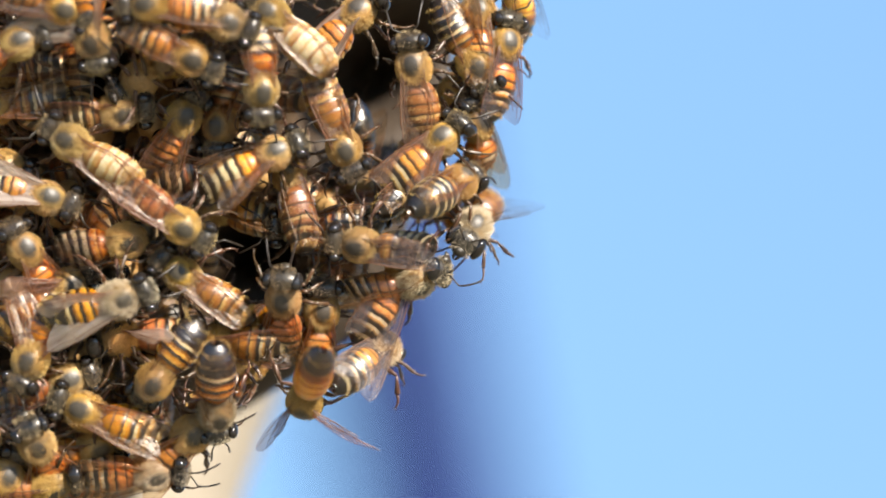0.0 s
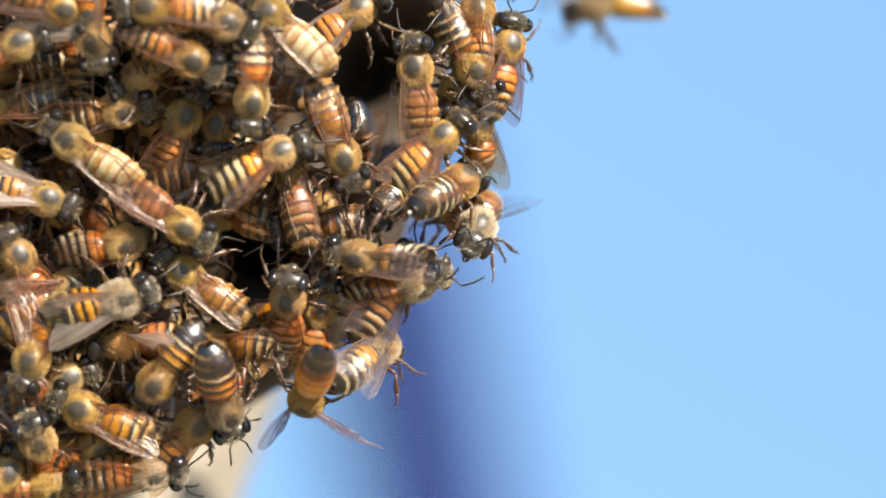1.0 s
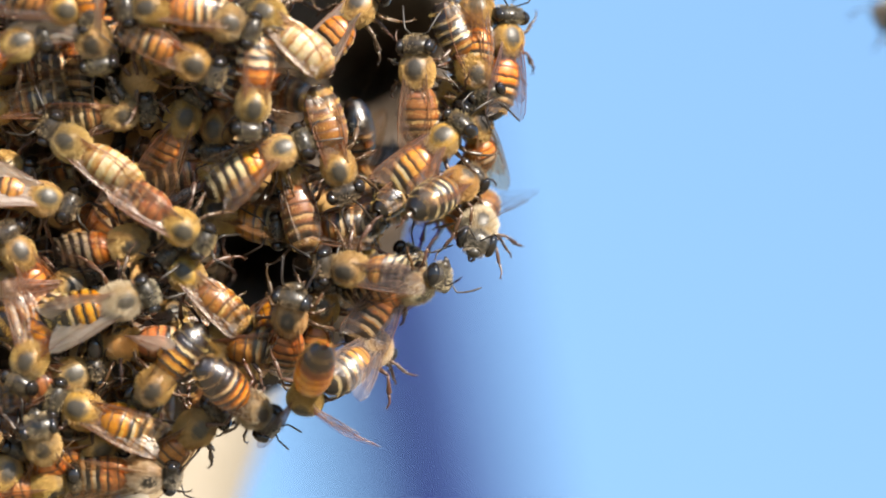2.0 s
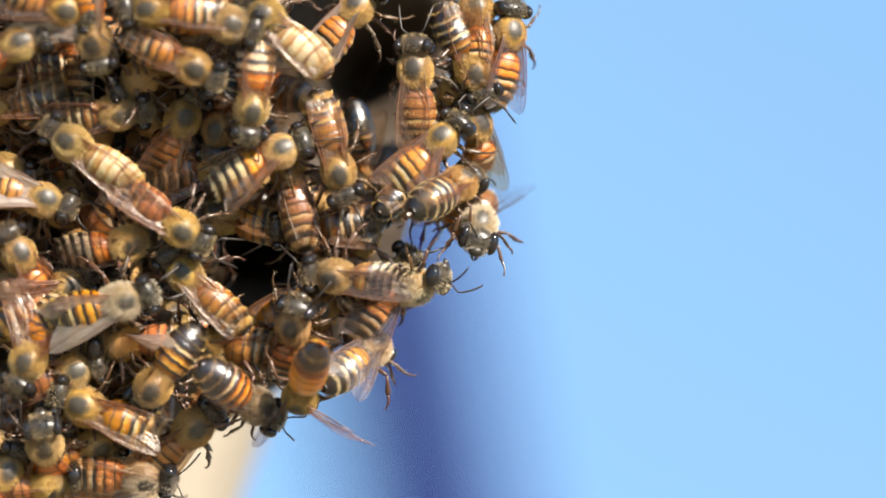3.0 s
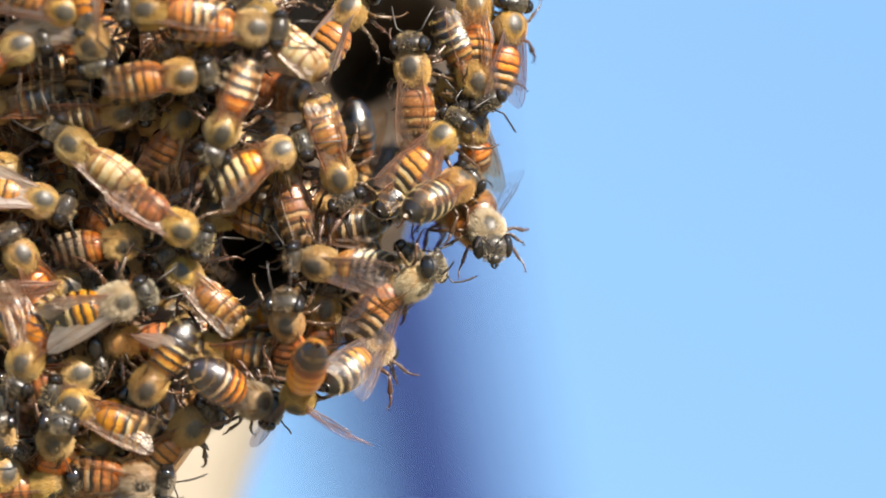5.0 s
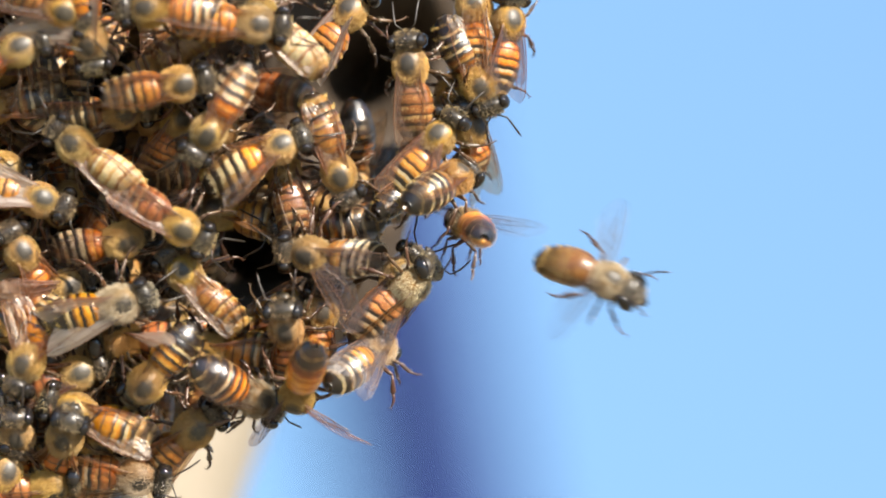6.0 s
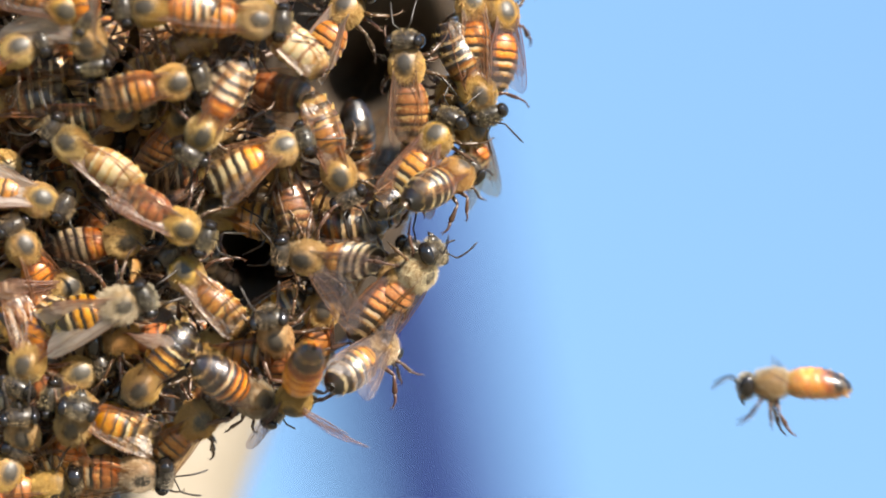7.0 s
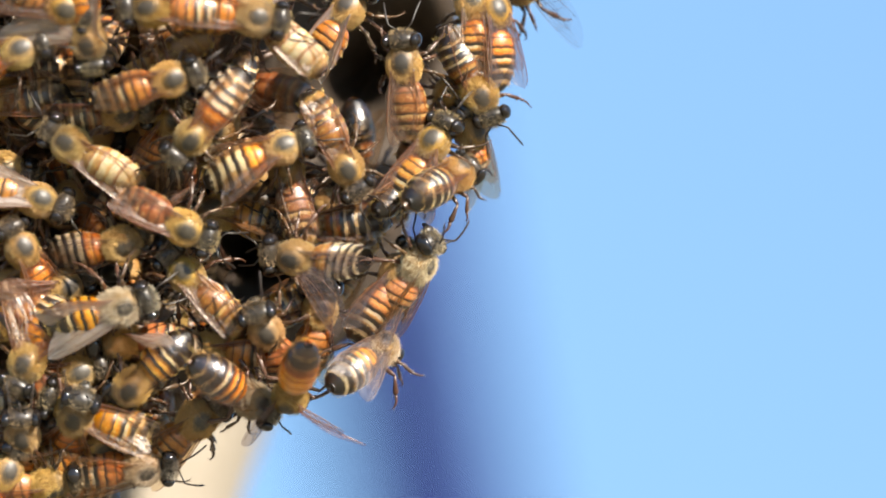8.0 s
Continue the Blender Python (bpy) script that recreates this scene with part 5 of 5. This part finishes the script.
    creep(73, -3.00, -20, 10, (0, -29.48, -7.53, 68.2), (1.3, -29.60, -7.51, 70.2), (2.7, -29.47, -7.72, 68.7), (3.7, -29.29, -7.53, 69.9), (5.2, -29.52, -7.44, 68.4), (6.1, -29.52, -7.53, 69.1), (7.3, -29.51, -7.72, 68.3), (8, -29.56, -7.68, 70.0))
    creep(74, 0.50, 0, 30, (0, -37.18, -21.10, 16.3), (1.4, -36.99, -21.19, 19.0), (2.8, -37.11, -20.94, 19.1), (3.7, -37.13, -21.34, 17.6), (4.8, -37.15, -21.00, 17.9), (5.9, -37.33, -21.05, 19.2), (7.2, -37.07, -21.14, 19.2), (8, -36.90, -21.12, 20.0))
    creep(75, -4.58, 0, 40, (0, -8.87, 1.21, 59.9), (1, -8.75, 1.01, 58.4), (2.2, -9.04, 1.20, 61.0), (3.4, -8.74, 1.29, 60.1), (4.4, -8.58, 1.18, 59.8), (5.7, -8.96, 1.51, 62.8), (6.7, -8.71, 1.29, 59.6), (8, -8.78, 1.21, 60.0))
    creep(76, -3.36, 0, 130, (0, 1.08, 16.82, 57.8), (1.3, 1.28, 17.09, 63.7), (2.3, 1.04, 16.55, 62.3), (3.9, 0.92, 16.60, 61.2), (5.3, 0.86, 17.05, 60.8), (6.3, 1.03, 17.00, 60.3), (7.6, 0.85, 16.69, 61.4), (8, 0.80, 16.80, 60.0))
    creep(82, 2.59, 40, 0, (0, -49.04, -20.42, 95.0), (4.5, -47.95, -20.30, 95.0), (6, -45.42, -19.94, 97.0), (7, -44.81, -19.82, 96.0), (8, -44.82, -19.94, 92.0))
    creep(83, -2.21, -45, 0, (0, -2.92, 7.41, 37.1), (1, -3.07, 7.50, 33.4), (2.6, -2.85, 7.38, 36.4), (4.2, -2.99, 7.39, 36.1), (5.6, -2.78, 7.29, 34.3), (6.5, -3.06, 7.24, 34.3), (7.7, -2.95, 7.53, 35.3), (8, -2.97, 7.40, 35.0))
    walk(swarm[24], [
        (0, aim(3.28, 2.37, -1, (-0.35, -0.62, 0.78), (0.3, 0.5, 0.8))),
        (0.5, aim(3.40, 2.19, -1, (-0.3, -0.62, 0.78), (0.3, 0.5, 0.8))),
        (1, aim(3.76, 2.31, -1, (-0.2, -0.62, 0.78), (0.3, 0.5, 0.8))),
        (1.5, aim(3.89, 2.37, -1, (-0.15, -0.62, 0.78), (0.25, 0.5, 0.8))),
        (3, aim(3.89, 2.61, -1, (-0.05, -0.62, 0.78), (0.2, 0.5, 0.8))),
        (3.5, aim(4.01, 2.49, -1, (-0.02, -0.62, 0.78), (0.2, 0.5, 0.8))),
        (4, aim(4.37, 2.37, -1, (0.05, -0.62, 0.78), (0.2, 0.5, 0.8))),
        (4.5, aim(4.49, 2.13, -1, (0.1, -0.62, 0.78), (0.2, 0.5, 0.8))),
        (5.2, aim(5.09, 2.00, 0, (0.3, -0.7, 0.65), (0.1, 0.5, 0.8))),
        (5.7, aim(6.70, 0.97, 2, (0.65, -0.5, 0.6), (0, 0.5, 0.85))),
        (5.8, aim(7.72, 0.54, 2, (0.75, -0.45, 0.5), (0, 0.4, 0.9))),
        (5.9, aim(12.43, -1.27, 2, (0.85, -0.42, 0.35), (0, 0.3, 0.9))),
        (6, aim(17.73, -3.44, 2, (0.9, -0.42, 0.15), (0.1, 0.35, 0.93))),
        (6.1, aim(24.25, -5.67, 2, (0.95, -0.25, 0), (0.1, 0.6, 0.8))),
        (6.2, aim(35.47, -10.31, 2, (0.97, -0.15, -0.1), (0.1, 0.8, 0.6))),
        (6.3, aim(43.79, -12.61, 2, (1, -0.1, -0.1), (0, 0.9, 0.5))),
        (6.4, aim(54.04, -15.02, 2, (1, -0.1, -0.1), (0, 0.9, 0.5))),
        (6.6, aim(73.35, -19.24, 2, (1, -0.1, -0.1), (0, 0.9, 0.5))),
        (7.2, aim(134.26, -27.81, 0, (1, -0.1, -0.1), (0, 0.9, 0.5))),
        (8, aim(213.02, -33.87, 0, (1, -0.1, -0.1), (0, 0.9, 0.5))),
    ])
    walk(swarm[80], [
        (0, aim(0.12, 4.87, -8, (-0.5, 0.5, -0.7), (0.7, 0.6, 0.3))),
        (4.6, aim(0.12, 4.87, -8, (-0.5, 0.5, -0.7), (0.7, 0.6, 0.3))),
        (5.3, aim(0.49, 3.44, -6, (-0.5, 0.3, -0.8), (0.7, 0.6, 0.3))),
        (5.8, aim(0.98, 2.38, -3, (-0.4, 0.15, -0.9), (0.7, 0.7, 0.3))),
        (5.9, aim(1.70, 2.62, -2, (-0.3, 0.1, -0.95), (0.5, 0.9, 0.2))),
        (6, aim(2.55, 2.73, -1, (-0.2, 0.1, -1), (0.3, 1, 0.2))),
        (6.1, aim(4.00, 1.88, 0, (-0.15, 0.05, -1), (0.2, 1, 0.1))),
        (6.2, aim(6.89, 0.18, 1, (-0.1, 0, -1), (0.1, 1, 0.1))),
        (6.3, aim(8.81, -1.03, 2, (-0.15, 0, -1), (0.1, 1, 0.1))),
        (6.4, aim(12.10, -2.35, 3, (-0.12, 0.05, -1), (0.05, 1, 0.1))),
        (6.5, aim(14.77, -4.14, 4, (-0.15, 0.05, -1), (0, 1, 0.1))),
        (6.6, aim(20.01, -6.29, 5, (-0.4, 0.03, -0.9), (0, 1, 0.1))),
        (6.7, aim(23.61, -7.61, 5, (-0.52, 0, -0.85), (0, 1, 0.1))),
        (6.8, aim(28.40, -9.89, 5, (-0.82, -0.03, -0.57), (0, 1, 0.1))),
        (6.9, aim(31.99, -11.92, 5, (-0.94, -0.05, -0.3), (0, 1, 0.1))),
        (7, aim(34.75, -14.32, 5, (-1, -0.05, -0.1), (0, 1, 0.1))),
        (7.1, aim(37.39, -15.76, 5, (-1, -0.05, -0.1), (0, 1, 0.1))),
        (7.2, aim(40.20, -17.08, 5, (-1, -0.05, -0.1), (0, 1, 0.1))),
        (7.3, aim(42.66, -17.79, 5, (-1, -0.05, -0.15), (0, 1, 0.1))),
        (7.4, aim(44.52, -18.63, 5, (-1, -0.05, -0.2), (0, 1, 0.1))),
        (7.5, aim(47.21, -19.35, 5, (-1, -0.05, -0.2), (0, 1, 0.1))),
        (7.7, aim(56.08, -20.91, 5, (-1, -0.05, -0.2), (0, 1, 0.1))),
        (8, aim(69.86, -23.91, 5, (-1, -0.05, -0.2), (0, 1, 0.1))),
    ])
    walk(swarm[81], [
        (0, aim(7.38, 29.95, -3, (-0.2, 1, 0.1), (0.6, 0.2, 0.7))),
        (0.4, aim(7.38, 30.25, -3, (-0.4, 0.9, 0.1), (0.6, 0.4, 0.7))),
        (0.6, aim(9.39, 31.29, -12, (-0.9, 0.2, -0.1), (0.2, 1, 0.2))),
        (0.7, aim(10.33, 30.31, -18, (-1, 0.05, -0.15), (0.1, 1, 0.15))),
        (0.8, aim(11.74, 28.78, -24, (-1, -0.05, -0.2), (0, 1, 0.1))),
        (0.9, aim(14.48, 28.01, -26, (-1, -0.1, -0.2), (0, 1, 0.1))),
        (1, aim(17.12, 27.61, -28, (-1, -0.12, 0.08), (0, 1, 0.1))),
        (1.1, aim(20.08, 27.09, -28, (-0.97, -0.15, 0.18), (0, 1, 0.1))),
        (1.2, aim(22.74, 26.58, -28, (-0.93, -0.2, 0.28), (0, 1, 0.1))),
        (1.3, aim(25.19, 26.32, -28, (-0.88, -0.25, 0.38), (0, 1, 0.1))),
        (1.4, aim(28.93, 25.94, -28, (-0.83, -0.28, 0.47), (0, 1, 0.1))),
        (1.5, aim(30.93, 26.12, -28, (-0.78, -0.3, 0.54), (0, 1, 0.1))),
        (1.6, aim(35.60, 25.81, -28, (-0.75, -0.32, 0.58), (0, 1, 0.1))),
        (1.7, aim(40.04, 25.81, -28, (-0.72, -0.33, 0.6), (0, 1, 0.1))),
        (1.9, aim(48.01, 26.45, -28, (-0.7, -0.3, 0.6), (0, 1, 0.1))),
        (2.2, aim(60.88, 29.67, -28, (-0.7, -0.3, 0.6), (0, 1, 0.1))),
        (3, aim(91.13, 34.82, -28, (-0.7, -0.3, 0.6), (0, 1, 0.1))),
        (8, aim(136.18, 67.00, -28, (-0.7, -0.3, 0.6), (0, 1, 0.1))),
    ])
    flap(24, 5.5, 6.6)
    trail(24, 5.4, 5.8)
    flap(80, 5.6, 7.7)
    flap(81, 0.4, 2.2)
    flap(77, 7.3, 8.0)
    unfold(26, 1, 50, 4.7, 5.9)
    for k in (1, 4, 6, 12, 15, 16, 18, 21, 24, 25, 26, 31, 32, 39, 41, 44, 46, 47, 49, 51, 52):
        feel(k)


motions()
